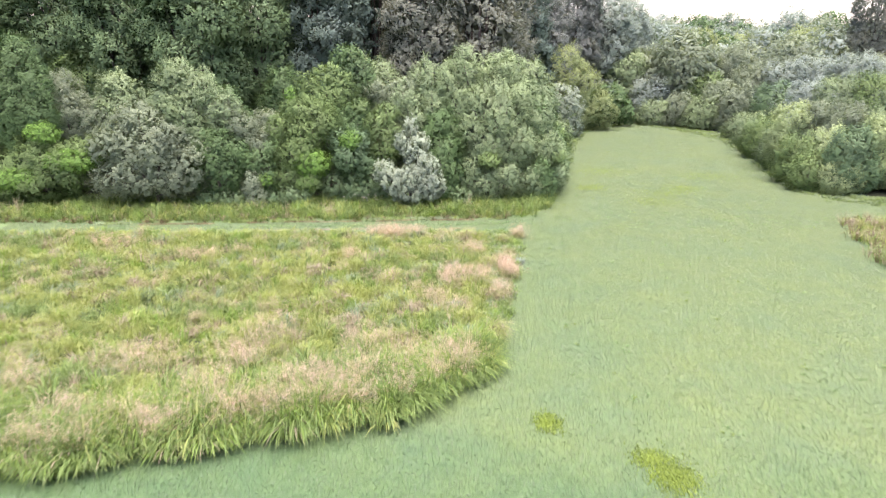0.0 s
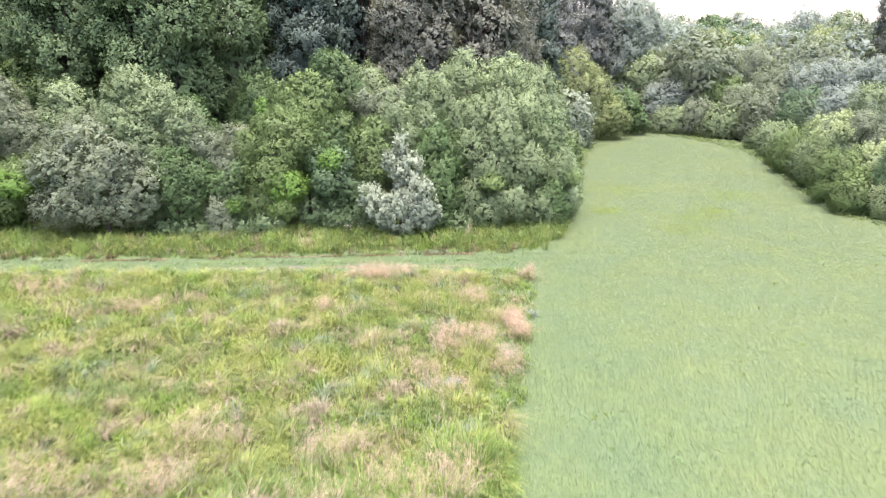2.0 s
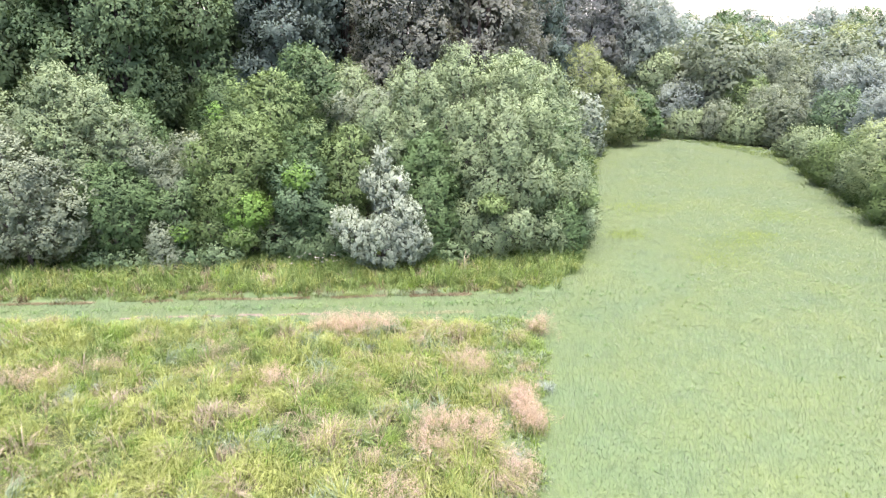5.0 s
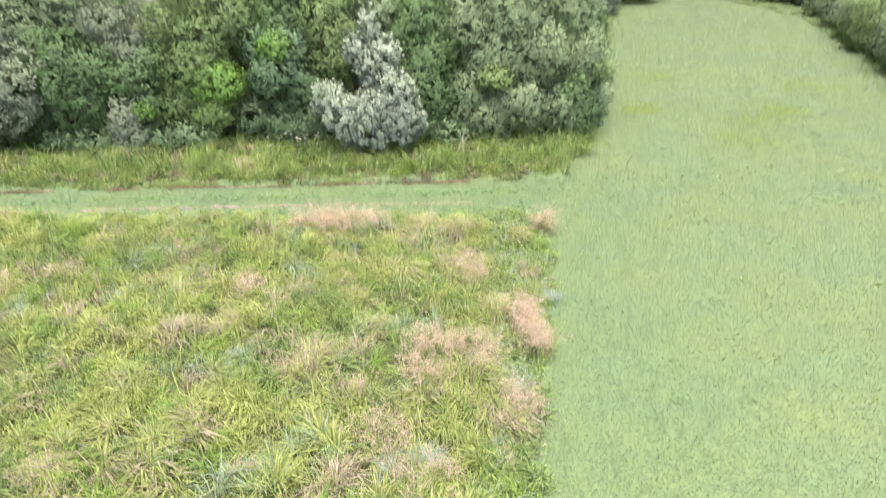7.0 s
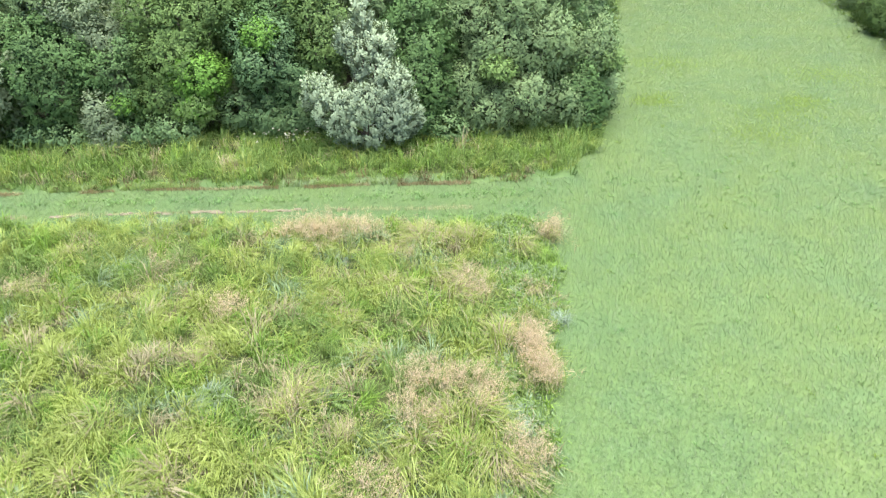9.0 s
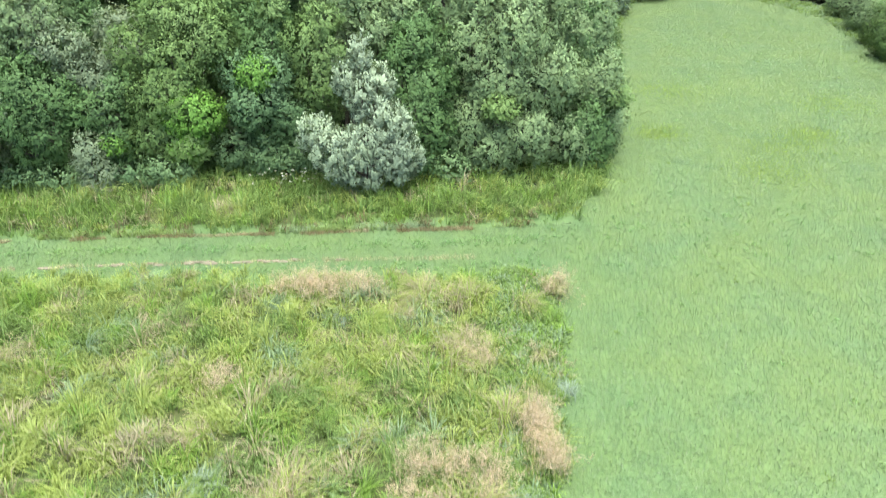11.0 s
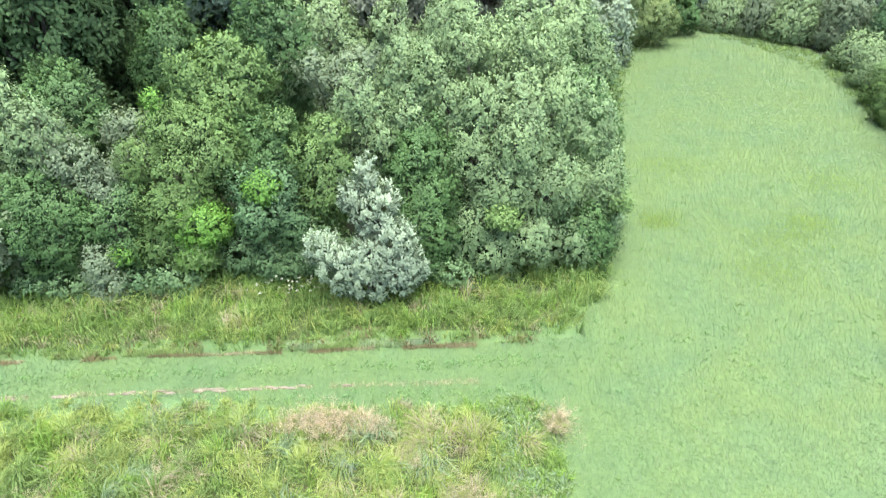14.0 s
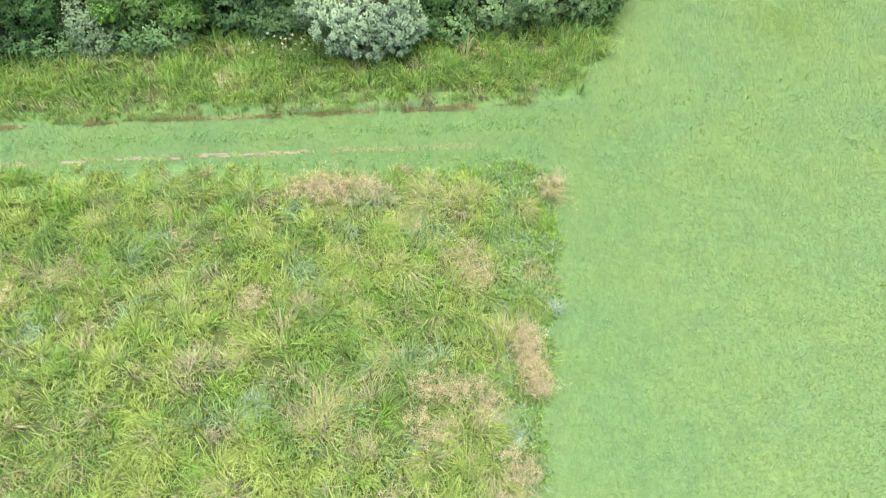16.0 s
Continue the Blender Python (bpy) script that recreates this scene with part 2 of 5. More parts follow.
def mottle(p, size, seed):
    """Smooth random patches about one size across, 0 to 1."""
    table = np.random.default_rng(seed).random((64, 64))
    q = np.asarray(p) / size + 1000.0
    i = np.floor(q).astype(int)
    f = q - i
    f = f * f * (3 - 2 * f)
    x0, y0, x1, y1 = i[:, 0] % 64, i[:, 1] % 64, (i[:, 0] + 1) % 64, (i[:, 1] + 1) % 64
    a = table[x0, y0] * (1 - f[:, 0]) + table[x1, y0] * f[:, 0]
    b = table[x0, y1] * (1 - f[:, 0]) + table[x1, y1] * f[:, 0]
    return a * (1 - f[:, 1]) + b * f[:, 1]


def step(a, b, x):
    k = np.clip((x - a) / (b - a), 0, 1)
    return k * k * (3 - 2 * k)


def ground_z(x, y):
    """Height of the ground: level meadow, a lawn that rises a little, a low hill behind."""
    x, y = np.asarray(x, float), np.asarray(y, float)
    z = 1.0 * step(48, 95, y) + 1.5 * step(95, 135, y) + 5.5 * step(120, 220, y) * step(-40, 80, x + 40)
    p = np.stack([x.ravel(), y.ravel()], 1)
    return z + (0.05 * waves(p, 9.0, 5) ).reshape(x.shape)


def tube(points, radii, sides=8):
    pts = [Vector(p) for p in points]
    vs, fs = [], []
    for i, p in enumerate(pts):
        d = (pts[min(i + 1, len(pts) - 1)] - pts[max(i - 1, 0)]).normalized()
        a = d.orthogonal().normalized()
        b = d.cross(a)
        for k in range(sides):
            t = 2 * math.pi * k / sides
            vs.append(p + (a * math.cos(t) + b * math.sin(t)) * radii[i] * (1 + 0.1 * math.sin(3 * t + i)))
    for i in range(len(pts) - 1):
        for k in range(sides):
            k2 = (k + 1) % sides
            fs.append((i * sides + k, i * sides + k2, (i + 1) * sides + k2, (i + 1) * sides + k))
    return vs, fs


# ---- trees and shrubs ----
def bossed(g, lobes):
    """Adds a ring of smaller upright leaders to each large lobe, so that the crown gets ridges and folds."""
    out = []
    for cx, cy, cz, rx, ry, rz in lobes:
        if min(rx, ry, rz) < 0.9:
            out.append((cx, cy, cz, rx, ry, rz))
            continue
        out.append((cx, cy, cz, rx * 0.92, ry * 0.92, rz * 0.92))
        k = int(5 + rx * rz / 3)
        for i in range(k):
            t = 1 - 1.4 * (i + 0.5) / k
            a = i * 2.399 + g.uniform(-0.5, 0.5)
            h = math.sqrt(1 - t * t)
            q = g.uniform(0.22, 0.34)
            d = g.uniform(0.68, 0.82)
            out.append((cx + math.cos(a) * h * rx * d, cy + math.sin(a) * h * ry * d, cz + t * rz * d, rx * q, ry * q, rz * q * 1.75))
    return out


def leaves(seed, lobes, size, cover=0.95, up=0.6, droop=0.45, spray=0.45, inner=0.38, ragged=0.31, floor=0.1, slim=0.56, bosses=True, form=0.66, per=10, fold=1.5, lift=0.06, dome=0.5):
    """Leafy shoots that cover overlapping rounded lobes, and larger shaded leaves within. Returns vertices, faces and normals.
    cover: leaf area to surface; up: how upright the shoots stand; spray: their length; slim: a leaf's width to its length; form: how far the normals follow the crown."""
    g = np.random.default_rng(seed)
    big = np.array(lobes, float)
    L = np.array(bossed(g, lobes) if bosses else lobes, float)
    leaf_area = 0.5 * slim * size * size * 1.05
    P, N, S = [], [], []
    for k, (cx, cy, cz, rx, ry, rz) in enumerate(L):
        c, r = np.array((cx, cy, cz)), np.array((rx, ry, rz))
        area = 4 * np.pi * (((rx * ry) ** 1.6 + (rx * rz) ** 1.6 + (ry * rz) ** 1.6) / 3) ** (1 / 1.6)

        def shell(n, lo, hi, clear):
            d = unit(unit(g.normal(size=(n, 3))) * r ** -0.35)
            p0 = c + d * r
            bump = 1 + ragged * waves(p0 * (1, 1, 0.5) + 7.0, fold, seed, 2)
            p = c + d * r * (bump * g.uniform(lo, hi, n))[:, None]
            nrm = unit(d / r)
            keep = (p[:, 2] > floor) & ((nrm[:, 1] < 0.45) | (nrm[:, 2] > 0.5) | (g.random(n) < 0.3))
            for j, q in enumerate(L):
                if j != k:
                    keep &= np.sum(((p - q[:3]) / q[3:]) ** 2, 1) > clear
            return p[keep], nrm[keep]

        p, d = shell(max(6, int(area * cover / leaf_area / per)), 0.86, 1.04, 0.8)
        P.append(p)
        N.append(d)
        S.append(np.ones(len(p)))
        p, d = shell(max(4, int(area * inner / (leaf_area * 4.4) / per)), 0.5, 0.72, 0.5)
        P.append(p)
        N.append(d)
        S.append(np.full(len(p), 2.1))
    P, N, S = np.concatenate(P), np.concatenate(N), np.concatenate(S)
    n = len(P)
    axis = unit(N * 0.8 + np.array((0, 0, up)) + g.normal(size=(n, 3)) * 0.28)
    crown = np.zeros((n, 3))
    for q in big:
        off = (P - q[:3]) / q[3:]
        crown += unit(off / q[3:]) * np.exp(-2.2 * np.sum(off * off, 1))[:, None] * q[3] * q[5]
    heart = np.average(big[:, :3], axis=0, weights=big[:, 3] * big[:, 5])
    span = np.maximum(np.ptp(np.concatenate([big[:, :3] - big[:, 3:], big[:, :3] + big[:, 3:]]), axis=0) / 2, 0.3)
    crown = unit(unit(crown) * (1 - dome) + unit((P - heart * (1, 1, 0.8)) / span ** 1.5) * dome)
    reach = spray * g.uniform(0.55, 1.35, n)
    P = P - axis * (reach * 0.4)[:, None]
    P, N, axis, S, crown, reach = (np.repeat(q, per, 0) for q in (P, N, axis, S, crown, reach))
    m = len(P)
    along = np.tile(np.linspace(0.12, 1.0, per), n) + g.uniform(-0.06, 0.06, m)
    rnd = unit(g.normal(size=(m, 3)))
    rad = unit(rnd - axis * np.sum(rnd * axis, 1)[:, None])
    ld = unit(axis * 0.55 + rad * (1.15 - 0.65 * along)[:, None] + np.array((0, 0, -droop)))
    face = unit(N * 0.7 + np.array((0, 0, 0.45)) + g.normal(size=(m, 3)) * 0.27)
    face = unit(face - ld * np.sum(ld * face, 1)[:, None])
    side = np.cross(ld, face)
    base = P + axis * (along * reach)[:, None] + rad * (0.3 * size * S)[:, None]
    ln = (size * S * g.uniform(0.7, 1.3, m))[:, None]
    wd = ln * slim * 0.5
    mid = base + ld * ln * 0.45 + face * ln * 0.06
    v = np.stack([base, mid + side * wd, base + ld * ln, mid - side * wd], 1)
    soft = unit(crown * form + (N * 0.35 + face * 0.65) * (1 - form) + np.array((0, 0, lift)))
    ok = v[:, :, 2].min(1) > 0.02
    v, soft = v[ok], soft[ok]
    return v.reshape(-1, 3), np.arange(len(v) * 4).reshape(-1, 4), np.repeat(soft, 4, 0)


def woody(name, x, y, lobes, leaf, label, category, size=0.112, growth=(), trunk=0.12, group="", seed=1, z=None, **kw):
    """A tree or shrub: trunk, limbs that reach into the lobes, and crown; growth: further foliage of another leaf."""
    root = new(name)
    root.location = (x, y, float(ground_z(x, y)) if z is None else z)
    tagged(root, label, category, group)
    size = max(size, 0.14) if y > 57 else size
    g = random.Random(seed)
    top = max(lobes, key=lambda q: q[2])
    mid = (top[0] * 0.5, top[1] * 0.5, top[2] * 0.5)
    pts = [(0, 0, -0.15), (top[0] * 0.15 + g.uniform(-.1, .1), top[1] * 0.2, top[2] * 0.25), mid, (top[0], top[1], top[2] + top[5] * 0.3)]
    v, f = tube(pts, [trunk * 1.35, trunk, trunk * 0.75, trunk * 0.2])
    part_of("trunk", mesh_from("trunk", v, f, [M_BARK], smooth=True), root)
    for q in lobes:
        if q is top:
            continue
        s = g.uniform(0.12, 0.35)
        a = Vector((mid[0] * s * 2, mid[1] * s * 2, mid[2] * s * 2))
        e = Vector((q[0], q[1], max(q[2], 0.5)))
        b = a.lerp(e, 0.55) + Vector((0, 0, -0.08 * (e - a).length))
        v, f = tube([a, b, e], [trunk * 0.6, trunk * 0.42, trunk * 0.12], 6)
        part_of("limb", mesh_from("limb", v, f, [M_BARK], smooth=True), root)
    v, f, w = leaves(seed, [(a, b, c, p * 1.0, q * 1.0, r * 0.97) for a, b, c, p, q, r in lobes], size, **kw)
    part_of("crown", mesh_from("crown", v, f, [LEAF[leaf]], smooth=True, normals=w), root)
    patches = [([q], leaf2, name2, label2) for globes, leaf2, name2, label2 in growth for q in globes]
    for k, (globes, leaf2, name2, label2) in enumerate(patches):
        v, f, w = leaves(seed + 50 + k, [(a, b, c, p * 1.35, q * 1.05, r * 0.85) for a, b, c, p, q, r in globes], size * 1.05, **dict(kw, spray=0.45, bosses=False, cover=1.4, ragged=0.12, fold=1.0))
        tagged(part_of(name2, mesh_from(name2, v, f, [LEAF[leaf2]], smooth=True, normals=w), root, label2), kind="stuff")
    return root


# ---- ground ----
def axis_steps(lo, hi, fine, far_lo, far_hi):
    a = list(np.arange(lo, hi + 1e-6, fine))
    d, k = fine, lo
    while k > far_lo:
        d *= 1.22
        k -= d
        a.insert(0, k)
    d, k = fine, hi
    while k < far_hi:
        d *= 1.22
        k += d
        a.append(k)
    return np.array(a)


def meadow_front(x):
    """Near edge of the tall meadow grass."""
    return np.interp(x, [-60, -13, -7, -1.6, 0.3, 1.9, 2.6], [16.5, 17.9, 19.6, 21.3, 23.0, 24.8, 28.5])


def meadow_right(y):
    """Edge between the tall grass and the mown lawn."""
    return np.interp(y, [18, 23, 28, 32.7, 35.6, 39.7, 42.2, 44.1, 45], [0.2, 0.3, 2.5, 3.2, 3.7, 4.7, 5.0, 5.2, 4.3])


def weed_band(y):
    """Width of the low green weeds between the tall grass and the lawn."""
    return np.interp(y, [27, 35, 40, 44], [0.9, 1.1, 1.8, 2.6])


def in_meadow(x, y):
    edge = 0.25 * np.sin(x * 1.9 + 1) + 0.18 * np.sin(y * 2.3)
    back = 44.8 + 0.3 * np.sin(x * 0.55) + edge * 0.8
    return (y > meadow_front(x) + edge * 0.6) & (x < meadow_right(y) + edge) & (y < back)


def in_strip(x, y):
    edge = 0.07 * np.sin(x * 1.3) + 0.05 * np.sin(x * 4.1)
    return (y > np.interp(x, [-17, 0, 6], [47.5, 48.5, 48.9]) + edge) & (y < 54.5) & (x < np.interp(y, [48, 50, 53, 56], [5.6, 6.9, 8.6, 9.3]) + edge + 0.3 * np.sin(y * 2.1) + 0.2 * np.sin(y * 5.3))


def in_right_patch(x, y):
    edge = 0.3 * np.sin(y * 1.4) + 0.2 * np.sin(x * 2.2)
    return (x > np.interp(y, [30, 38, 42, 48], [24.6, 25.3, 26.0, 27.9]) + edge) & (y < 48.3 + edge) & (y > 20) & (x < 60)


def lawn_left(y):
    return np.interp(y, [50, 54, 57, 69, 81, 88, 93, 97], [7, 8.8, 10, 12.4, 15.1, 17.6, 21.5, 26])


def lawn_right(y):
    return np.interp(y, [50, 52.5, 54, 58, 66, 75, 82, 87, 92, 97], [40, 33.5, 31.2, 29.4, 30.4, 32.0, 32.6, 31, 28, 26])


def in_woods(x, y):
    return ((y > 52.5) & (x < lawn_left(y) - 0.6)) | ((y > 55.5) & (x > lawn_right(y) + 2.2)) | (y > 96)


gx = axis_steps(-36, 36, 0.6, -1500, 1500)
gy = axis_steps(14, 98, 0.6, -400, 2500)
X, Y = np.meshgrid(gx, gy)
V = np.stack([X.ravel(), Y.ravel(), ground_z(X, Y).ravel()], 1)
w, h = len(gx), len(gy)
I = np.arange(w * h).reshape(h, w)
F = np.stack([I[:-1, :-1], I[:-1, 1:], I[1:, 1:], I[1:, :-1]], -1).reshape(-1, 4)
C = V[F].mean(1)
cx, cy = C[:, 0], C[:, 1]
tall_ground = (in_meadow(cx, cy - 0.7) & in_meadow(cx + 0.4 + np.where(cy > 27, weed_band(cy), 0.2), cy) & in_meadow(cx, cy + 1.1)) | (in_strip(cx, cy - 0.9) & in_strip(cx + 0.8, cy)) | (in_right_patch(cx - 0.8, cy) & in_right_patch(cx, cy + 0.8))
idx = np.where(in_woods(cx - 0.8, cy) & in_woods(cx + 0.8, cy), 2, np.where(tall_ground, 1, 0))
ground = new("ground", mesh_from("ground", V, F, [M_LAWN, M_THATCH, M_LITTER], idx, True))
tagged(ground, "mown green lawn, meadow soil and woodland floor", "ground", kind="structure")


# ---- grass ----
def blades(g, x, y, az, height, width, bend, z=None):
    """Bent grass blades. Returns vertices and triangles."""
    n = len(x)
    z = ground_z(x, y) if z is None else z
    d = np.stack([np.cos(az), np.sin(az), np.zeros(n)], 1)
    s = np.stack([-np.sin(az), np.cos(az), np.zeros(n)], 1)
    p = np.stack([x, y, z], 1)
    up = np.array((0, 0, 1.0))
    H, W, B = height[:, None], width[:, None], bend[:, None]
    v = np.empty((n, 5, 3))
    v[:, 0], v[:, 1] = p - s * W * 0.4, p + s * W * 0.4
    m = p + d * H * B * 0.3 + up * H * 0.62
    v[:, 2], v[:, 3] = m - s * W * 0.5, m + s * W * 0.5
    v[:, 4] = p + d * H * B + up * H * np.clip(1.02 - 0.55 * B * B, 0.25, 1.02)
    o = np.arange(n)[:, None, None] * 5
    return v.reshape(-1, 3), (o + np.array([[0, 1, 3], [0, 3, 2], [2, 3, 4]])).reshape(-1, 3)


def arched(x, y, az, height, width, reach, z, segments=4):
    """Long broad blades that rise, arch over and droop at the tip. Returns vertices and triangles."""
    n = len(x)
    d = np.stack([np.cos(az), np.sin(az), np.zeros(n)], 1)
    s = np.stack([-np.sin(az), np.cos(az), np.zeros(n)], 1)
    p = np.stack([x, y, z], 1)
    v = np.empty((n, 2 * segments + 1, 3))
    for k in range(segments + 1):
        t = k / segments
        q = p + d * (height * reach * t ** 1.7)[:, None]
        q[:, 2] += height * (1.25 * t - (0.25 + 0.75 * np.clip(reach, 0, 1.2)) * t ** 2.6)
        if k == segments:
            v[:, 2 * k] = q
        else:
            w = s * (width * (0.35 + 0.65 * math.sin(math.pi * (0.15 + 0.7 * t))))[:, None] * 0.5
            v[:, 2 * k], v[:, 2 * k + 1] = q - w, q + w
    f = []
    for k in range(segments - 1):
        a = 2 * k
        f += [(a, a + 1, a + 3), (a, a + 3, a + 2)]
    f.append((2 * segments - 2, 2 * segments - 1, 2 * segments))
    o = np.arange(n)[:, None, None] * (2 * segments + 1)
    return v.reshape(-1, 3), (o + np.array(f)).reshape(-1, 3), len(f)


def tufted(g, n, where, box):
    """n tuft centres inside where(), in box (x0, x1, y0, y1)."""
    out = np.empty((0, 2))
    while len(out) < n:
        p = np.stack([g.uniform(box[0], box[1], n), g.uniform(box[2], box[3], n)], 1)
        out = np.concatenate([out, p[where(p[:, 0], p[:, 1])]])
    return out[:n]


def grass_field(name, label, seed, n, per, where, box, hgt, kinds, spread=0.18, wide=0.021, tall=None):
    """Tall grass in tufts; kinds(p, g) gives each tuft's blade material."""
    g = np.random.default_rng(seed)
    c = tufted(g, n, where, box)
    kind = kinds(c, g)
    th = g.uniform(hgt[0], hgt[1], n) * g.choice((0.7, 1.0, 1.25), n) * (1 + 0.25 * waves(c, 3.0, seed))
    if tall is not None:
        th *= tall(c)
    lean = 3.0 * waves(c, 6.0, seed + 3)
    rep = lambda a: np.repeat(a, per, 0)
    az = g.uniform(0, 2 * np.pi, n * per)
    az = np.where(g.random(n * per) < 0.5, rep(lean) + g.normal(0, 0.6, n * per), az)
    rad = np.abs(g.normal(0, spread, n * per))
    x = rep(c[:, 0]) + np.cos(az) * rad
    y = rep(c[:, 1]) + np.sin(az) * rad
    hh = rep(th) * g.uniform(0.55, 1.2, n * per)
    v, f = blades(g, x, y, az, hh, wide * g.uniform(0.6, 1.4, n * per), g.uniform(0.25, 1.15, n * per))
    return tagged(new(name, mesh_from(name, v, f, BLADE, np.repeat(rep(kind), 3))), label, "grass", kind="stuff")


def meadow_kinds(c, g):
    a, b = waves(c, 7.0, 11), waves(c, 2.2, 12)
    r = g.random(len(c))
    k = np.where(a + 0.6 * b + 0.5 * g.normal(size=len(c)) > -0.22, 1, 0)
    k = np.where((waves(c, 3.4, 13) > 0.4) & (r < 0.45), 2, k)
    k = np.where((waves(c, 2.8, 14) > 0.55) & (r < 0.5), 3, k)
    k = np.where((waves(c, 2.4, 15) > 0.45) & (r < 0.7), 4, k)
    k = np.where(r > 0.95, 2, k)
    k = np.where((c[:, 1] - meadow_front(c[:, 0]) < 3.8) & (r < 0.62), np.where(r < 0.42, 8, 4), k)
    edge = meadow_right(c[:, 1]) - c[:, 0]
    return np.where((edge < weed_band(c[:, 1])) & (c[:, 1] > 27), np.where(r < 0.25, 3, np.where(r < 0.5, 4, np.where(r < 0.9, 0, 2))), k)


def strip_kinds(c, g):
    r = g.random(len(c))
    k = np.where(waves(c, 2.5, 21) + 0.4 * g.normal(size=len(c)) > 0.3, 1, np.where(r < 0.45, 6, 0))
    k = np.where((waves(c, 1.8, 22) > 0.35) & (r < 0.5), 4, k)
    k = np.where((waves(c, 2.0, 23) > 0.4) & (r < 0.35), 2, k)
    front = c[:, 1] - np.interp(c[:, 0], [-17, 0, 6], [47.5, 48.5, 48.9])
    k = np.where((r > 0.7) & (k < 2), 8, k)
    return np.where((front < 0.35) & (r < 0.5), 5, np.where((front > 4) & (r < 0.6), 8, k))


def dry_kinds(c, g):
    r = g.random(len(c))
    return np.where(r < 0.35, 2, np.where(r < 0.6, 6, np.where(r < 0.75, 5, 1)))


def in_view(x, y):
    return in_meadow(x, y) & (x > -14 - (y - 17) * 0.62 - 1.5)


def out_of_view(x, y):
    return in_meadow(x, y) & (x <= -14 - (y - 17) * 0.62 - 1.5)


grass_field("meadow_grass", "tall unmown meadow grass in green, yellow-green and straw tufts", 31, 5200, 48, in_view, (-34, 6, 16, 46), (0.42, 0.72), meadow_kinds, wide=0.021,
            tall=lambda c: (0.32 + 0.68 * step(0.55, 1.5, np.where(c[:, 1] > 27, (meadow_right(c[:, 1]) - c[:, 0]) / weed_band(c[:, 1]), 9))) * (0.6 + 0.4 * step(0.2, 1.6, 44.9 - c[:, 1])) * (1 + 1.2 * (1 - step(0.8, 5.0, c[:, 1] - meadow_front(c[:, 0])))))
grass_field("meadow_grass", "tall unmown meadow grass further along the field", 32, 1600, 12, out_of_view, (-60, -12, 14, 46), (0.42, 0.72), meadow_kinds, spread=0.25, wide=0.03)
grass_field("verge_grass", "tall green grass between the mown track and the shrubs", 33, 3000, 24, in_strip, (-40, 10, 46, 55), (0.55, 0.95), strip_kinds,
            tall=lambda c: 0.45 + 0.55 * step(0.0, 1.5, c[:, 1] - np.interp(c[:, 0], [-17, 0, 6], [47.5, 48.5, 48.9])))
grass_field("meadow_grass", "tall pale meadow grass beside the lawn", 34, 2600, 18, in_right_patch, (24, 42, 28, 49), (0.45, 0.8), dry_kinds, spread=0.22, wide=0.025)


def near_lawn(x, y):
    return y < 57 + 9 * mottle(np.stack([x, y], 1), 0.35, 93)


def lawn_grass(name, label, seed, n, where, box, mats, hgt=(0.06, 0.13), wide=0.02):
    """Short blades, a sliver each; mats are mixed in soft patches."""
    g = np.random.default_rng(seed)
    c = tufted(g, n, where, box)
    d = unit(np.stack([g.normal(0, 1, n), g.normal(0, 1, n), g.uniform(0.9, 3.6, n)], 1))
    p = np.stack([c[:, 0], c[:, 1], ground_z(c[:, 0], c[:, 1])], 1)
    s = unit(np.stack([-d[:, 1], d[:, 0], np.zeros(n)], 1)) * (wide * g.uniform(0.6, 1.3, n))[:, None] * 0.5
    s *= np.where(np.cross(-2 * s, d)[:, 2:] * 0.85 - np.cross(-2 * s, d)[:, 1:2] * 0.5 < 0, -1, 1)
    v = np.stack([p + s, p - s, p + d * g.uniform(hgt[0], hgt[1], n)[:, None]], 1).reshape(-1, 3)
    soft = np.repeat(unit(np.array((0, 0, 1.0)) + g.normal(0, 0.12, (n, 3))), 3, 0)
    k = np.clip(np.round((mottle(c, 2.6, seed + 1) * 0.7 + mottle(c, 0.8, seed + 2) * 0.6 - 0.15 + g.normal(0, 0.15, n)) * (len(mats) - 1)), 0, len(mats) - 1)
    return tagged(new(name, mesh_from(name, v, np.arange(n * 3).reshape(-1, 3), mats, k, True, soft)), label, "grass", kind="stuff")


def on_soil(x, y):
    p = np.stack([x, y], 1)
    return (np.abs(y - 46.15 - 0.055 * x) < 0.05 + 0.08 * mottle(p, 0.6, 91)) & (mottle(p, 0.8, 92) > 0.55) & (x > -17) & (x < -1)


def mown(x, y):
    return ~(in_meadow(x, y) | in_strip(x, y) | in_right_patch(x, y) | in_woods(x, y))


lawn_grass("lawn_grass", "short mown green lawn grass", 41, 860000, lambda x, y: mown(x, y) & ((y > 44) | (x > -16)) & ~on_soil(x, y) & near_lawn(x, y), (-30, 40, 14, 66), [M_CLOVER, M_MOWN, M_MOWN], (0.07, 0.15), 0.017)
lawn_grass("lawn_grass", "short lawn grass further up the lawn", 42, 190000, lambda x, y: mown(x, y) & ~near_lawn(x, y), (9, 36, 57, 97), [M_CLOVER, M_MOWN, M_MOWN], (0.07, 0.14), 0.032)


def in_fringe(x, y):
    """Rough grass along the foot of the hedges."""
    left = (y > 69) & (x < lawn_left(y) + 0.3) & (x > lawn_left(y) - 1.0)
    right = (y > 49.6) & (x > lawn_right(y) - 0.3) & (x < lawn_right(y) + np.where(y < 55, 14.0, 3.5))
    return (left | right) & (y < 96.5)


def fringe_kinds(c, g):
    return np.where(g.random(len(c)) < 0.25, 3, 0)


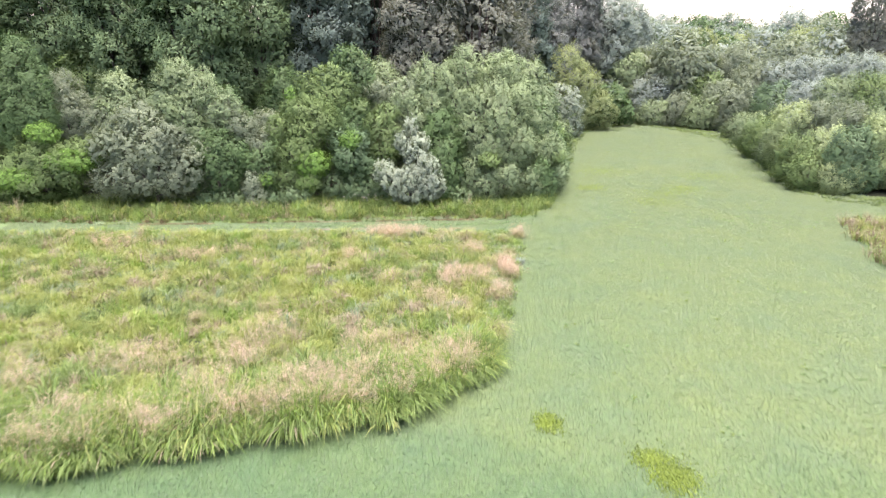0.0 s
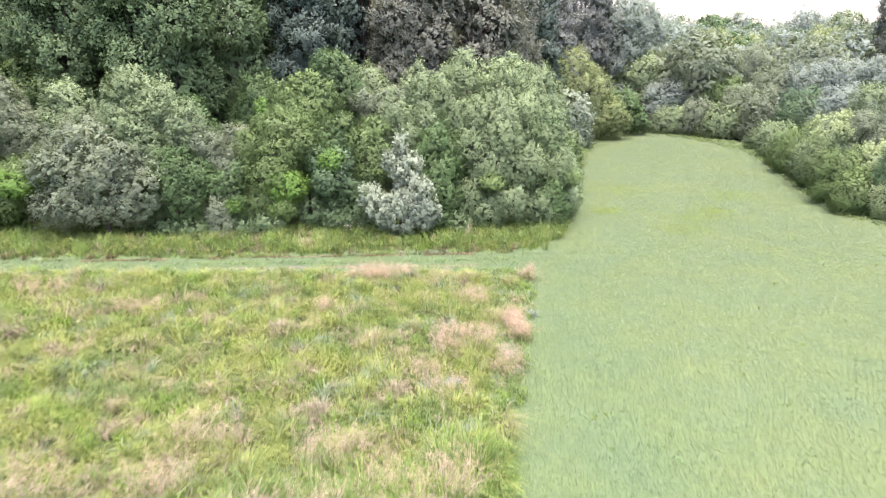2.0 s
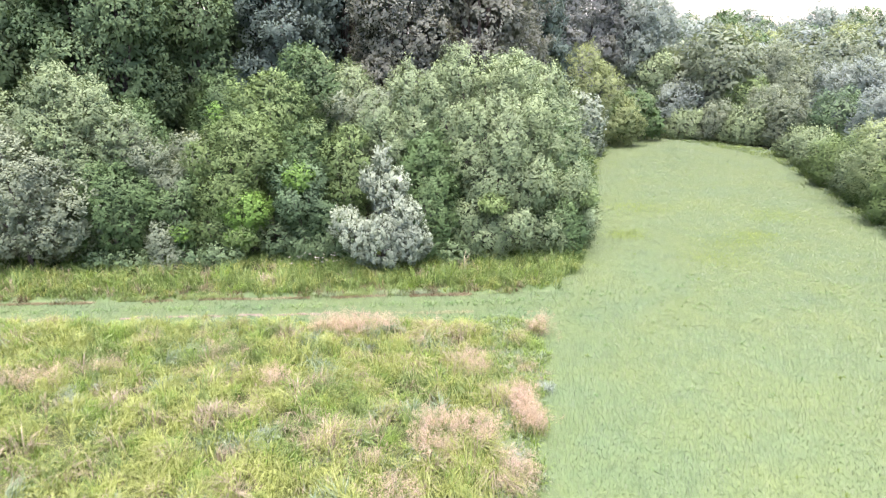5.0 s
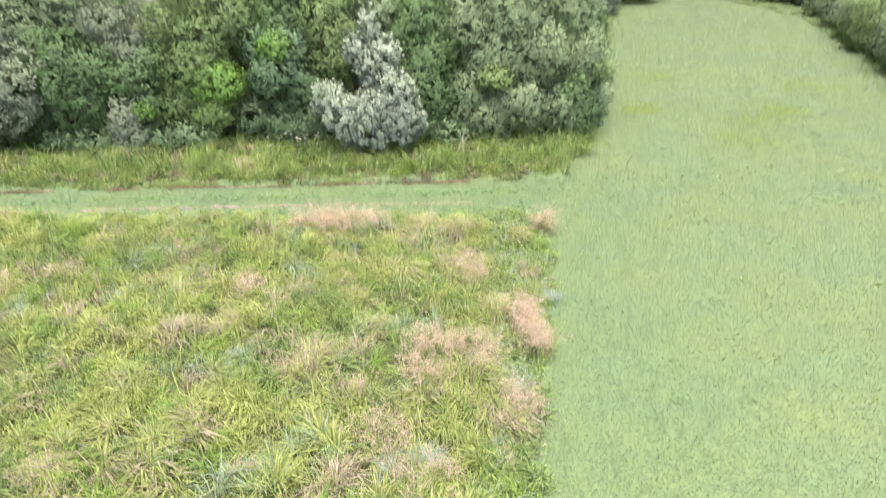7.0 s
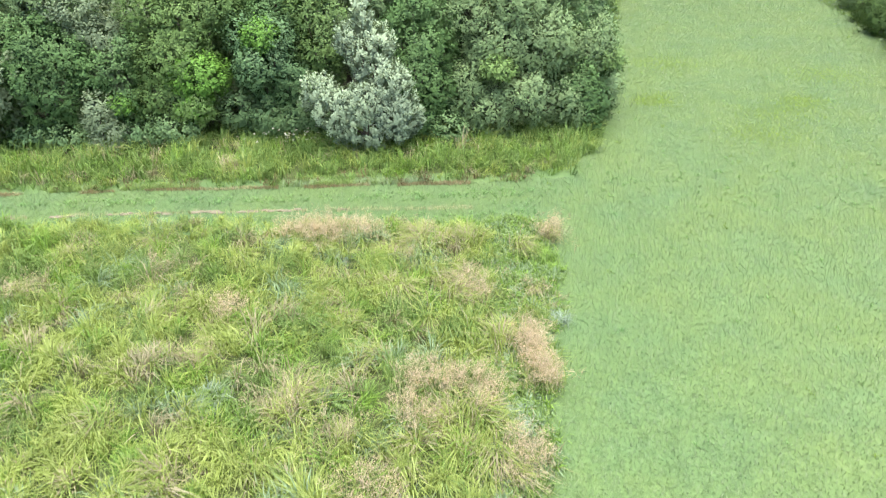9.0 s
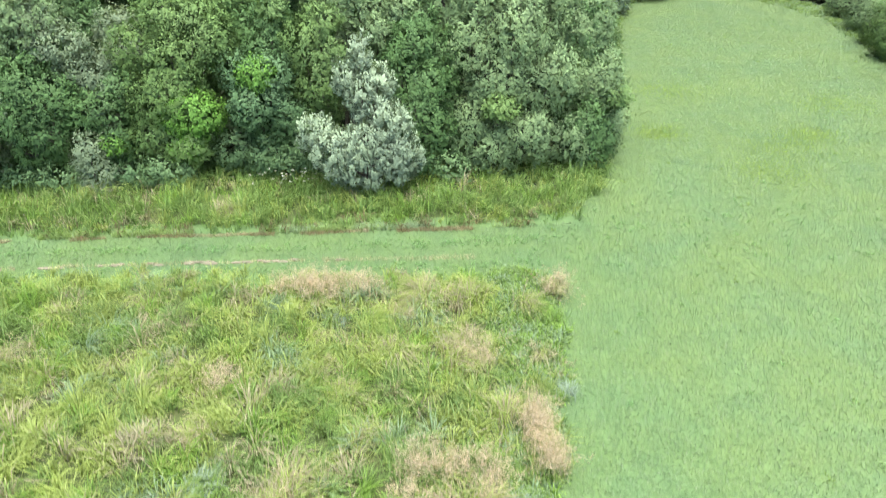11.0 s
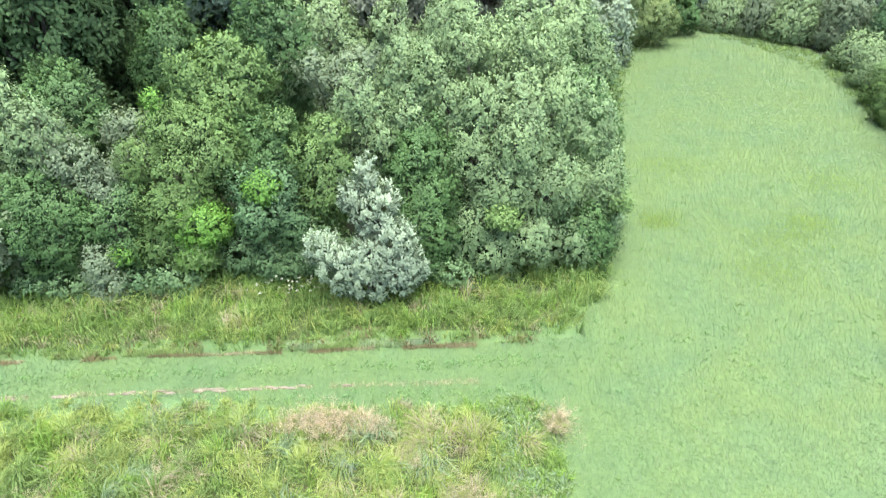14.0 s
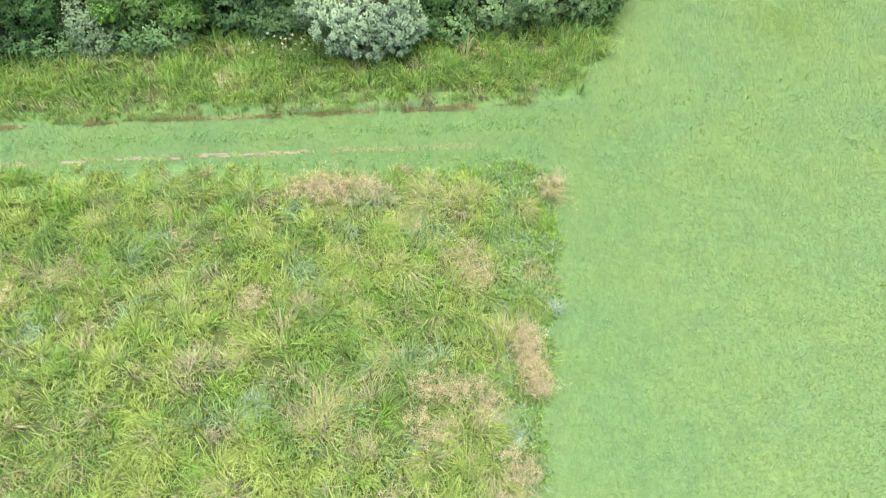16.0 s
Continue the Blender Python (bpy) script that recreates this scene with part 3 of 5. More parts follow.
grass_field("verge_grass", "rough green grass along the foot of the hedge", 36, 2600, 16, in_fringe, (6, 44, 49, 97), (0.10, 0.24), fringe_kinds, spread=0.25, wide=0.04)


# ---- shrubs along the verge ----
SILVER = [(.2, 0, 1.4, 1.6, 1.4, 1.2), (-1.9, -.3, 2.8, .7, .7, .7), (-1.1, -.7, 2.1, .9, .8, .9), (1.3, -.2, 3.1, .8, .8, 1.0), (1.4, -.5, 1.9, 1.0, .9, 1.1), (.2, -.7, 2.4, .9, .8, .9), (.1, 0.3, 4.5, .8, .7, .7), (.8, .3, 4.8, .6, .6, .7), (-.5, .3, 5.0, .5, .5, .7), (0.1, .4, 5.8, .4, .4, .9), (.7, .1, 3.9, .65, .6, .7), (.3, .2, 3.6, .5, .5, .6), (2.0, -.2, 1.6, .6, .6, .8)]
woody("silver_shrub", -2.5, 51.7, SILVER, "silver", "pale silver-leaved shrub standing at the verge", "shrub", size=0.12, up=1.3, spray=0.5, slim=0.5, seed=2, ragged=0.24, bosses=False, form=.6, cover=1.9, fold=0.9, per=26, droop=-0.1, lift=0.3)
woody("silver_shrub", -21.5, 52.0, [(-2.4, 0.0, 4.5, 2.10, 1.78, 1.89), (0.5, 0.2, 4.7, 2.10, 1.79, 1.89), (2.9, -0.4, 3.1, 1.34, 1.14, 1.68), (-1.2, 0.8, 6.5, 1.89, 1.61, 1.18), (-1.9, -0.4, 2.2, 2.61, 2.22, 1.43), (1.9, -0.4, 2.0, 1.77, 1.51, 1.18), (0, 0.5, 3.2, 2.46, 2.20, 3.07)],
      "sage", "wide sage-grey shrub beside the verge", "shrub", seed=3, size=0.156, up=0.9)
woody("shrub", -19.2, 53.9, [(-0.9, 0.1, 9.5, 1.43, 1.22, 1.33), (0.8, 0.1, 8.1, 1.61, 1.36, 1.77), (2.5, -0.3, 7.0, 1.35, 1.14, 1.60), (-0.7, 0.1, 6.7, 1.95, 1.65, 1.95), (-1.9, 0.1, 7.3, 1.29, 1.10, 1.61), (0, 0.5, 4.6, 2.14, 2.20, 4.33)],
      "pear", "tall grey-green shrub beside the verge", "shrub", seed=4,
      growth=[([(2.5, 0.1, 7.0, 1.09, 0.93, 0.97), (3.4, -0.1, 6.0, 1.10, 0.94, 0.98)], "sage", "leafy_flank", "pale grey leaves")])
woody("shrub", -16.9, 52.5, [(-0.1, 0.1, 4.3, 1.66, 1.41, 1.60), (-1.7, 0.1, 2.3, 1.30, 1.10, 1.46), (0.4, -0.2, 2.4, 1.29, 1.09, 1.45), (1.5, 0.1, 4.0, 0.80, 0.68, 1.28), (0, 0.5, 2.5, 1.66, 1.81, 2.36)],
      "mid", "green shrub with vines at the verge", "shrub", seed=14)
woody("silver_shrub", -14.6, 54.0, [(-0.1, -0.2, 4.8, 1.10, 0.93, 0.85), (0.6, -0.4, 4.3, 0.75, 0.64, 0.75), (-1.2, 0.0, 5.1, 0.90, 0.76, 0.90), (0.8, 0.4, 4.9, 0.61, 0.52, 1.01), (0, 0.5, 2.5, 1.17, 1.27, 2.40)],
      "sage", "sage-grey shrub leaning over the green ones", "shrub", seed=36, up=1.0)
woody("shrub", -13.8, 53.0, [(0.0, -0.0, 3.2, 1.05, 0.90, 1.00), (0.6, 0.6, 4.0, 0.81, 0.68, 1.13), (0.3, -0.4, 2.1, 0.91, 0.77, 1.01), (-0.9, -0.0, 3.3, 1.00, 0.85, 0.90), (0, 0.5, 2.2, 1.05, 1.14, 2.05)],
      "mid", "dense green shrub at the verge", "shrub", seed=37,
      growth=[([(0.5, -0.9, 2.1, 0.35, 0.30, 0.35)], "bright", "vine_growth", "bright green vine leaves")])
woody("silver_shrub", 14.0, 84.6, [(1.0, -0.1, 3.4, 1.49, 1.27, 2.14), (-0.9, 0.4, 3.9, 1.68, 1.43, 2.33), (1.6, -0.6, 1.3, 0.94, 0.80, 1.51), (0.0, -0.3, 1.3, 1.61, 1.37, 1.70), (-1.9, 0.8, 2.9, 1.42, 1.21, 2.37), (0, 0.5, 3.0, 1.80, 1.97, 2.85)],
      "silver", "silver-grey shrub at the corner of the lawn", "shrub", seed=24, size=0.216, up=1.0)
woody("shrub", -18.0, 59.0, [(-0.5, 1.0, 7.2, 1.27, 1.08, 1.13), (-1.4, 0.5, 5.9, 1.28, 1.09, 1.42), (0.5, 0.0, 6.1, 1.40, 1.19, 1.54), (1.4, -0.5, 5.2, 1.12, 0.95, 1.12), (0.1, -1.0, 4.7, 1.39, 1.18, 1.11), (0, 0.5, 3.5, 1.48, 1.62, 3.37)],
      "mid", "rounded green shrub in front of the tall trees", "shrub", seed=30)
woody("silver_shrub", -14.2, 57.3, [(-0.5, 0.2, 5.6, 0.87, 0.74, 0.87), (0.3, 0.2, 5.9, 0.76, 0.64, 0.81), (0.1, -0.3, 4.5, 0.95, 0.81, 1.09), (0, 0.5, 2.9, 0.73, 0.80, 2.72)],
      "sage", "silvery shrub between green trees", "shrub", seed=15, up=1.0)
woody("vine_covered_tree", -10.8, 53.8, [(-0.3, 1.0, 7.1, 1.11, 0.95, 0.94), (1.0, 1.0, 7.0, 1.24, 1.05, 0.99), (-1.7, 0.4, 5.4, 0.90, 0.77, 1.38), (0.1, 0.2, 5.5, 1.49, 1.27, 1.19), (1.8, 0.2, 6.0, 0.99, 0.84, 1.18), (-0.5, -0.4, 3.8, 1.56, 1.32, 1.21), (-1.1, -1.0, 2.0, 1.14, 0.97, 1.02), (0.5, -1.2, 1.8, 1.14, 0.97, 0.76), (0, 0.5, 3.4, 1.55, 1.69, 3.22)],
      "yellow", "yellow-green small tree overgrown with vines", "tree", seed=5,
      growth=[([(0.8, -0.8, 3.1, 1.06, 0.90, 1.11), (0.5, -1.4, 1.8, 0.51, 0.43, 0.56)], "bright", "vine_growth", "bright green vine leaves"), ([(-0.9, 1.0, 8.2, 0.24, 0.21, 0.49)], "bright", "vine_growth", "bright green vine leaves")])
woody("vine_covered_tree", -9.4, 57.2, [(0.1, 0.2, 9.0, 1.24, 1.06, 1.45), (-1.4, -0.2, 8.2, 1.03, 0.88, 1.37), (1.3, 0.2, 8.3, 1.25, 1.06, 1.39), (-0.1, -0.2, 7.3, 1.73, 1.47, 1.38), (0, 0.5, 4.4, 1.42, 1.55, 4.22)],
      "yellow", "tall yellow-green tree behind the shrubs", "tree", seed=6)
woody("vine_covered_tree", -7.8, 61.9, [(-0.1, 0.1, 10.5, 1.05, 0.90, 0.94), (-1.1, 0.1, 10.2, 0.83, 0.71, 1.06), (0.6, 0.1, 9.4, 1.29, 1.10, 1.37), (1.0, -0.4, 8.0, 1.21, 1.03, 1.59), (-0.4, 0.1, 8.3, 1.53, 1.30, 1.91), (0, 0.5, 4.9, 1.22, 1.33, 4.66)],
      "mid", "tall vine-hung green tree behind the shrubs", "tree", seed=29)
woody("shrub", -6.8, 53.5, [(-0.3, -0.3, 3.4, 1.38, 1.18, 1.06), (-0.9, 0.1, 4.7, 0.90, 0.76, 1.00), (0.3, 0.3, 4.6, 1.00, 0.85, 1.25), (0.9, -0.1, 2.8, 0.92, 0.78, 1.12), (0, 0.5, 2.5, 1.00, 1.09, 2.34)],
      "blue", "dark blue-green shrub at the verge", "shrub", seed=7,
      growth=[([(-0.2, -0.5, 4.9, 0.59, 0.50, 0.73)], "bright", "vine_growth", "bright green vine leaves")])
woody("shrub", -7.2, 55.3, [(0.6, 0.1, 6.4, 1.02, 0.86, 1.07), (-0.8, 0.3, 6.2, 0.92, 0.78, 1.15), (0.3, -0.3, 5.4, 1.28, 1.09, 1.02), (0, 0.5, 3.2, 0.97, 1.05, 3.03)],
      "mid", "green shrub with yellow-green tips", "shrub", seed=31,
      growth=[([(0.8, -0.5, 7.2, 0.49, 0.42, 0.49)], "yellow", "vine_growth", "yellow-green vine leaves")])
woody("shrub", -4.6, 54.6, [(0.2, 0.4, 6.6, 1.05, 0.89, 0.90), (-0.6, 0.0, 5.4, 0.96, 0.82, 1.26), (0.7, 0.0, 5.0, 0.92, 0.78, 1.27), (-0.1, -0.4, 3.8, 1.15, 0.98, 1.28), (0, 0.5, 3.2, 0.89, 0.97, 3.04)],
      "yellow", "yellow-green shrub behind the silver one", "shrub", seed=8)
woody("shrub", -2.6, 56.2, [(-0.2, 0.2, 7.6, 0.82, 0.70, 1.41), (-1.1, 0.2, 7.0, 0.67, 0.57, 1.17), (0.5, 0.2, 7.1, 0.62, 0.53, 1.17), (0.8, -0.8, 6.0, 0.62, 0.52, 0.92), (0, 0.5, 3.8, 0.95, 1.03, 3.65)],
      "pear", "upright pale green shrub", "shrub", seed=32, up=.9)
woody("silver_shrub", -4.1, 59.5, [(1.0, 0.0, 8.4, 0.93, 0.79, 0.66), (-0.1, 0.0, 8.0, 0.77, 0.66, 0.72), (-1.4, 0.3, 7.9, 0.89, 0.76, 0.95), (0.4, -0.3, 7.3, 1.38, 1.17, 0.99), (0, 0.5, 3.9, 1.25, 1.36, 3.70)],
      "sage", "silvery shrub among green ones", "shrub", seed=9, up=1.3)
woody("shrub", -7.3, 62.6, [(-0.2, 0.4, 9.0, 1.06, 0.90, 1.77), (0.9, 0.4, 8.6, 1.01, 0.86, 1.78), (-1.2, -0.1, 7.8, 1.01, 0.86, 1.78), (0.3, -0.6, 7.1, 1.33, 1.13, 1.48), (0, 0.5, 4.6, 1.19, 1.30, 4.39)],
      "pear", "tall pale feathery shrub", "shrub", seed=33, up=.9)
woody("shrub", -0.8, 57.1, [(-0.1, 0.5, 9.1, 0.83, 0.70, 1.29), (-0.5, 0.1, 8.1, 0.78, 0.66, 1.30), (0.5, -0.1, 7.6, 0.89, 0.75, 1.30), (0.0, -0.7, 6.5, 1.04, 0.89, 1.04), (0, 0.5, 4.4, 0.78, 0.85, 4.20)],
      "pear", "tall pale grey-green shrub", "shrub", seed=10, up=.8)
woody("shrub", -0.2, 53.9, [(-0.1, 0.9, 5.8, 1.14, 0.97, 1.06), (-0.8, 0.5, 4.9, 0.76, 0.65, 1.02), (0.8, 0.1, 4.2, 0.86, 0.73, 1.17), (-0.4, -0.1, 2.6, 1.30, 1.10, 1.30), (0.8, -0.5, 2.2, 1.03, 0.88, 1.29), (-0.1, -0.7, 1.0, 1.31, 1.11, 0.84), (0, 0.5, 2.9, 1.04, 1.13, 2.75)],
      "mid", "green shrub beside the large grey-green tree", "shrub", seed=34)
woody("wild_pear_tree", 4.2, 55.6, [(-3.9, 1.4, 8.8, 1.02, 0.87, 1.53), (-2.6, 2.0, 10.0, 1.12, 0.95, 1.78), (-0.9, 2.4, 9.4, 0.99, 0.84, 1.56), (0.8, 1.6, 9.7, 1.17, 0.99, 1.32), (1.1, 0.8, 7.7, 1.23, 1.04, 1.18), (-1.4, 0.4, 7.3, 1.27, 1.08, 1.58), (0.1, -0.6, 6.0, 1.39, 1.18, 1.57), (2.3, 1.0, 7.7, 1.03, 0.88, 1.65), (3.6, 0.6, 6.1, 0.99, 0.84, 1.88), (3.9, -0.2, 3.6, 1.12, 0.95, 1.65), (1.7, -1.0, 3.9, 1.43, 1.21, 1.50), (-0.8, -1.2, 3.9, 1.42, 1.21, 1.50), (0.7, -1.8, 1.8, 1.52, 1.29, 1.21), (2.7, -1.4, 1.5, 1.33, 1.13, 1.28), (-2.2, -0.4, 5.5, 0.92, 0.79, 1.54), (-2.0, -1.8, 2.2, 1.09, 0.93, 1.46), (-0.9, -2.2, 1.2, 1.18, 1.00, 0.94), (-2.9, 1.0, 7.2, 1.04, 0.88, 1.56), (0, 0.8, 4.8, 2.3, 1.8, 4.3)],
      "pear", "large dense grey-green tree with foliage down to the ground", "tree", seed=11, droop=0.4, size=0.112, trunk=0.2, up=.7,
      growth=[([(4.8, -1.0, 3.4, 0.42, 0.36, 0.68), (-0.7, -2.6, 3.4, 0.55, 0.47, 0.50)], "yellow", "vine_growth", "yellow-green vine leaves")])
woody("shrub", -32.6, 54.1, [(0.6, 0.4, 10.7, 1.70, 1.44, 1.91), (1.8, 0.1, 9.0, 1.28, 1.09, 1.79), (0.3, -0.1, 7.4, 1.97, 1.67, 2.57), (2.1, -0.5, 6.4, 1.45, 1.23, 1.92), (-2.2, 0.4, 9.0, 2.14, 1.82, 3.42), (-2.8, -0.1, 4.4, 2.61, 2.22, 3.05), (0, 0.5, 5.3, 2.96, 2.20, 5.04)],
      "mid", "tall green shrub behind the verge", "shrub", seed=16)
woody("shrub", -25.4, 57.2, [(-0.8, 0.3, 8.3, 1.27, 1.08, 1.63), (0.5, 0.0, 7.0, 1.45, 1.23, 1.81), (-1.1, -0.2, 6.3, 1.63, 1.39, 2.04), (1.4, -0.2, 5.9, 1.18, 1.00, 1.82), (0, 0.5, 4.2, 1.50, 1.64, 4.01)],
      "pear", "tall narrow grey-green shrub behind the verge", "shrub", seed=17, up=.8)
woody("silver_shrub", -29.7, 56.6, [(-0.6, 0.4, 8.1, 1.53, 1.30, 1.71), (0.0, -0.0, 6.1, 2.03, 1.72, 1.89), (1.9, -0.2, 5.9, 1.80, 1.53, 1.62), (-1.4, -0.0, 5.9, 1.44, 1.23, 1.81), (0, 0.5, 4.2, 2.05, 2.20, 3.96)],
      "sage", "pale grey-green shrub behind the verge", "shrub", seed=18, up=1.0)
woody("shrub", -31.1, 66.8, [(-2.5, 0.2, 9.4, 2.61, 2.22, 1.57), (0.1, 0.2, 9.8, 1.98, 1.68, 1.56), (2.5, 0.2, 9.9, 1.67, 1.42, 1.67), (-0.1, -0.8, 8.3, 3.62, 3.08, 2.07), (0, 0.5, 5.0, 2.81, 2.20, 4.79)],
      "yellow", "light green tree below the tall dark ones", "tree", seed=35, size=0.192)
woody("vine_thicket", -30.7, 52.7, [(0.2, 0.3, 4.5, 1.45, 1.23, 1.45), (-1.9, 0.1, 2.8, 1.98, 1.68, 1.55), (2.3, -0.1, 2.9, 2.14, 1.82, 1.88), (-0.3, -0.4, 1.6, 2.57, 2.19, 1.11), (3.6, 0.1, 3.9, 1.45, 1.23, 1.28), (-3.9, -0.2, 1.6, 2.15, 1.83, 1.29), (0, 0.5, 2.5, 3.33, 2.20, 2.38)],
      "yellow", "bright green vine thicket at the verge", "shrub", seed=19,
      growth=[([(3.1, -0.7, 3.6, 1.43, 1.22, 0.93), (-1.4, -0.9, 2.3, 1.52, 1.29, 0.85), (1.0, -0.4, 5.6, 0.84, 0.71, 0.75)], "bright", "vine_growth", "bright green vine leaves")])
woody("silver_shrub", -14.3, 51.7, [(0, 0, 1.6, .75, .7, 1.2), (.3, 0, .8, .9, .8, .8)], "sage", "small silver-grey shrub at the verge", "shrub", seed=12, size=0.112, trunk=.05, up=1.0)
woody("shrub", -11.5, 52.1, [(0, 0, .9, .8, .8, .8), (.7, 0, .7, .7, .7, .7)], "dark", "low dark green shrub at the verge", "shrub", seed=13, size=0.112, trunk=.04)
for k, (x, y, z, r, leaf) in enumerate([(-9.1, 63.5, 7.8, 1.7, "mid"), (-5.6, 66.0, 7.9, 1.8, "pear"), (-2.1, 65.5, 8.1, 1.6, "pear"), (1.1, 66.0, 8.1, 1.8, "pear"), (5.0, 62.0, 9.3, 1.7, "pear"), (7.7, 64.0, 8.3, 1.8, "pear"), (-14.7, 66.0, 7.1, 2.0, "mid")]):
    woody("shrub", x, y, [(0, 0, z, r * .8, r * .8, r * 1.2), (-.5 * r, .2, z - 1.2, r * .8, r * .8, r), (.6 * r, -.2, z - 1.6, r * .8, r * .8, r), (0, 0, z * .5, r, r, z * .45)], leaf, "tall leafy shrub in the second row", "shrub", seed=230 + k, size=0.112, group="second row of shrubs")
for k, (x, y, h) in enumerate([(-7.0, 53.3, 1.1), (-5.3, 53.5, 1.4), (-8.4, 53.4, 1.2), (-4.4, 53.3, 1.0), (-6.1, 53.2, 0.9)]):
    woody("shrub", x, y, [(0, 0, h, 1.0, .8, h * .9), (.4, .3, h * 1.5, .8, .7, h * .7)], "dark", "dark green shrub in the shade of taller ones", "shrub", seed=250 + k, trunk=.04, group="shaded shrubs")
for x, y, k in [(1.2, 52.4, 3), (-17.8, 51.7, 4), (-16.2, 51.6, 5), (-12.9, 51.9, 6)]:
    woody("bramble", x, y, [(0, .3, .7, .8, .7, .65), (.7, .4, .5, .7, .6, .5)], "dark" if k % 2 else "blue", "low green bramble at the foot of the shrubs", "shrub", seed=150 + k, trunk=.03, group="brambles at the verge")
for k, (x, y) in enumerate([(8.6, 54.6), (8.9, 56.4), (9.2, 58.4), (9.3, 60.4), (9.5, 62.6), (9.7, 65.0), (10.0, 67.4)]):
    woody("shrub", float(lawn_left(y)) - 0.9, y, [(0, 0, 1.1, 1.0, 1.2, 1.2), (-.7, 0, 2.1, 1.1, 1.2, 1.3)], "pear" if k % 3 else "mid", "low grey-green shrub at the edge of the lawn", "shrub", seed=170 + k, trunk=.04, group="low shrubs beside the lawn")
woody("shrub", 0.7, 55.4, [(0, 0, 4.7, 1.2, 1.1, 1.5), (0.2, -.3, 2.6, 1.4, 1.2, 1.7), (-.6, .3, 6.2, .9, .9, 1.2)], "mid", "green shrub between two larger ones", "shrub", seed=180)
woody("shrub", -38.5, 54, [(0, 0, 4.6, 2.8, 2.2, 3.6), (1.6, 0, 2.4, 2.2, 2, 2.4)], "mid", "green shrub at the end of the verge", "shrub", seed=20, size=0.264)
woody("shrub", 7.4, 63.5, [(0, 0, 4.4, 2.6, 2.8, 3.6), (.5, 0, 2.4, 2.8, 2.8, 2.4)], "mid", "green shrub beside the lawn", "shrub", seed=21, size=0.192)
woody("shrub", 7.8, 71.5, [(0, 0, 4.2, 2.6, 3.2, 3.6), (.4, 0, 2, 2.6, 3.2, 2)], "pear", "grey-green shrub beside the lawn", "shrub", seed=22, size=0.24)
for k, (x, y, r) in enumerate([(15.2, 86.6, 1.5), (17.6, 91.0, 1.7), (19.5, 93.0, 1.6), (13.4, 81.0, 1.3), (12.2, 75.5, 1.3), (11.2, 70.5, 1.2), (21.6, 97.2, 1.9), (24.6, 98.4, 1.6)]):
    woody("shrub", x, y, [(0, 0, r * .8, r, r, r * .9), (-.8, .4, r * 1.5, r * .9, r, r * .9)], "pear" if k % 2 else "yellow", "rounded green shrub at the far edge of the lawn", "shrub", seed=190 + k, size=0.168, trunk=.05, group="low shrubs beside the lawn")
woody("shrub", 9.6, 78, [(0, 0, 4, 2.8, 3, 3.6)], "mid", "green shrub beside the lawn", "shrub", seed=23, size=0.24)

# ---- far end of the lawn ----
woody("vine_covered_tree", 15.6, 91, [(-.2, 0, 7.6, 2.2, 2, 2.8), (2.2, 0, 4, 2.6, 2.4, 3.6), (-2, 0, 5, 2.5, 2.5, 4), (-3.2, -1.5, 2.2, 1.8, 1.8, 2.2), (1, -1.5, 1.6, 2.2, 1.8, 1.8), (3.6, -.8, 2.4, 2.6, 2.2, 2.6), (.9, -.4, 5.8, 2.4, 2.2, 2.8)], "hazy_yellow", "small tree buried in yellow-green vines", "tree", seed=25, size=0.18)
woody("shrub", 22.2, 94.5, [(0, 0, 3.2, 2.0, 2, 2.4), (1.2, -.3, 1.6, 1.8, 1.8, 1.7)], "mid", "green shrub at the far end of the lawn", "shrub", seed=26, size=0.264)

gh = random.Random(8)
LOOK = {"hazy": "haze-paled green", "silver": "silver-leaved", "blue": "dark blue-green", "sage": "sage-grey", "mid": "green", "pear": "grey-green", "yellow": "yellow-green", "light": "light green"}
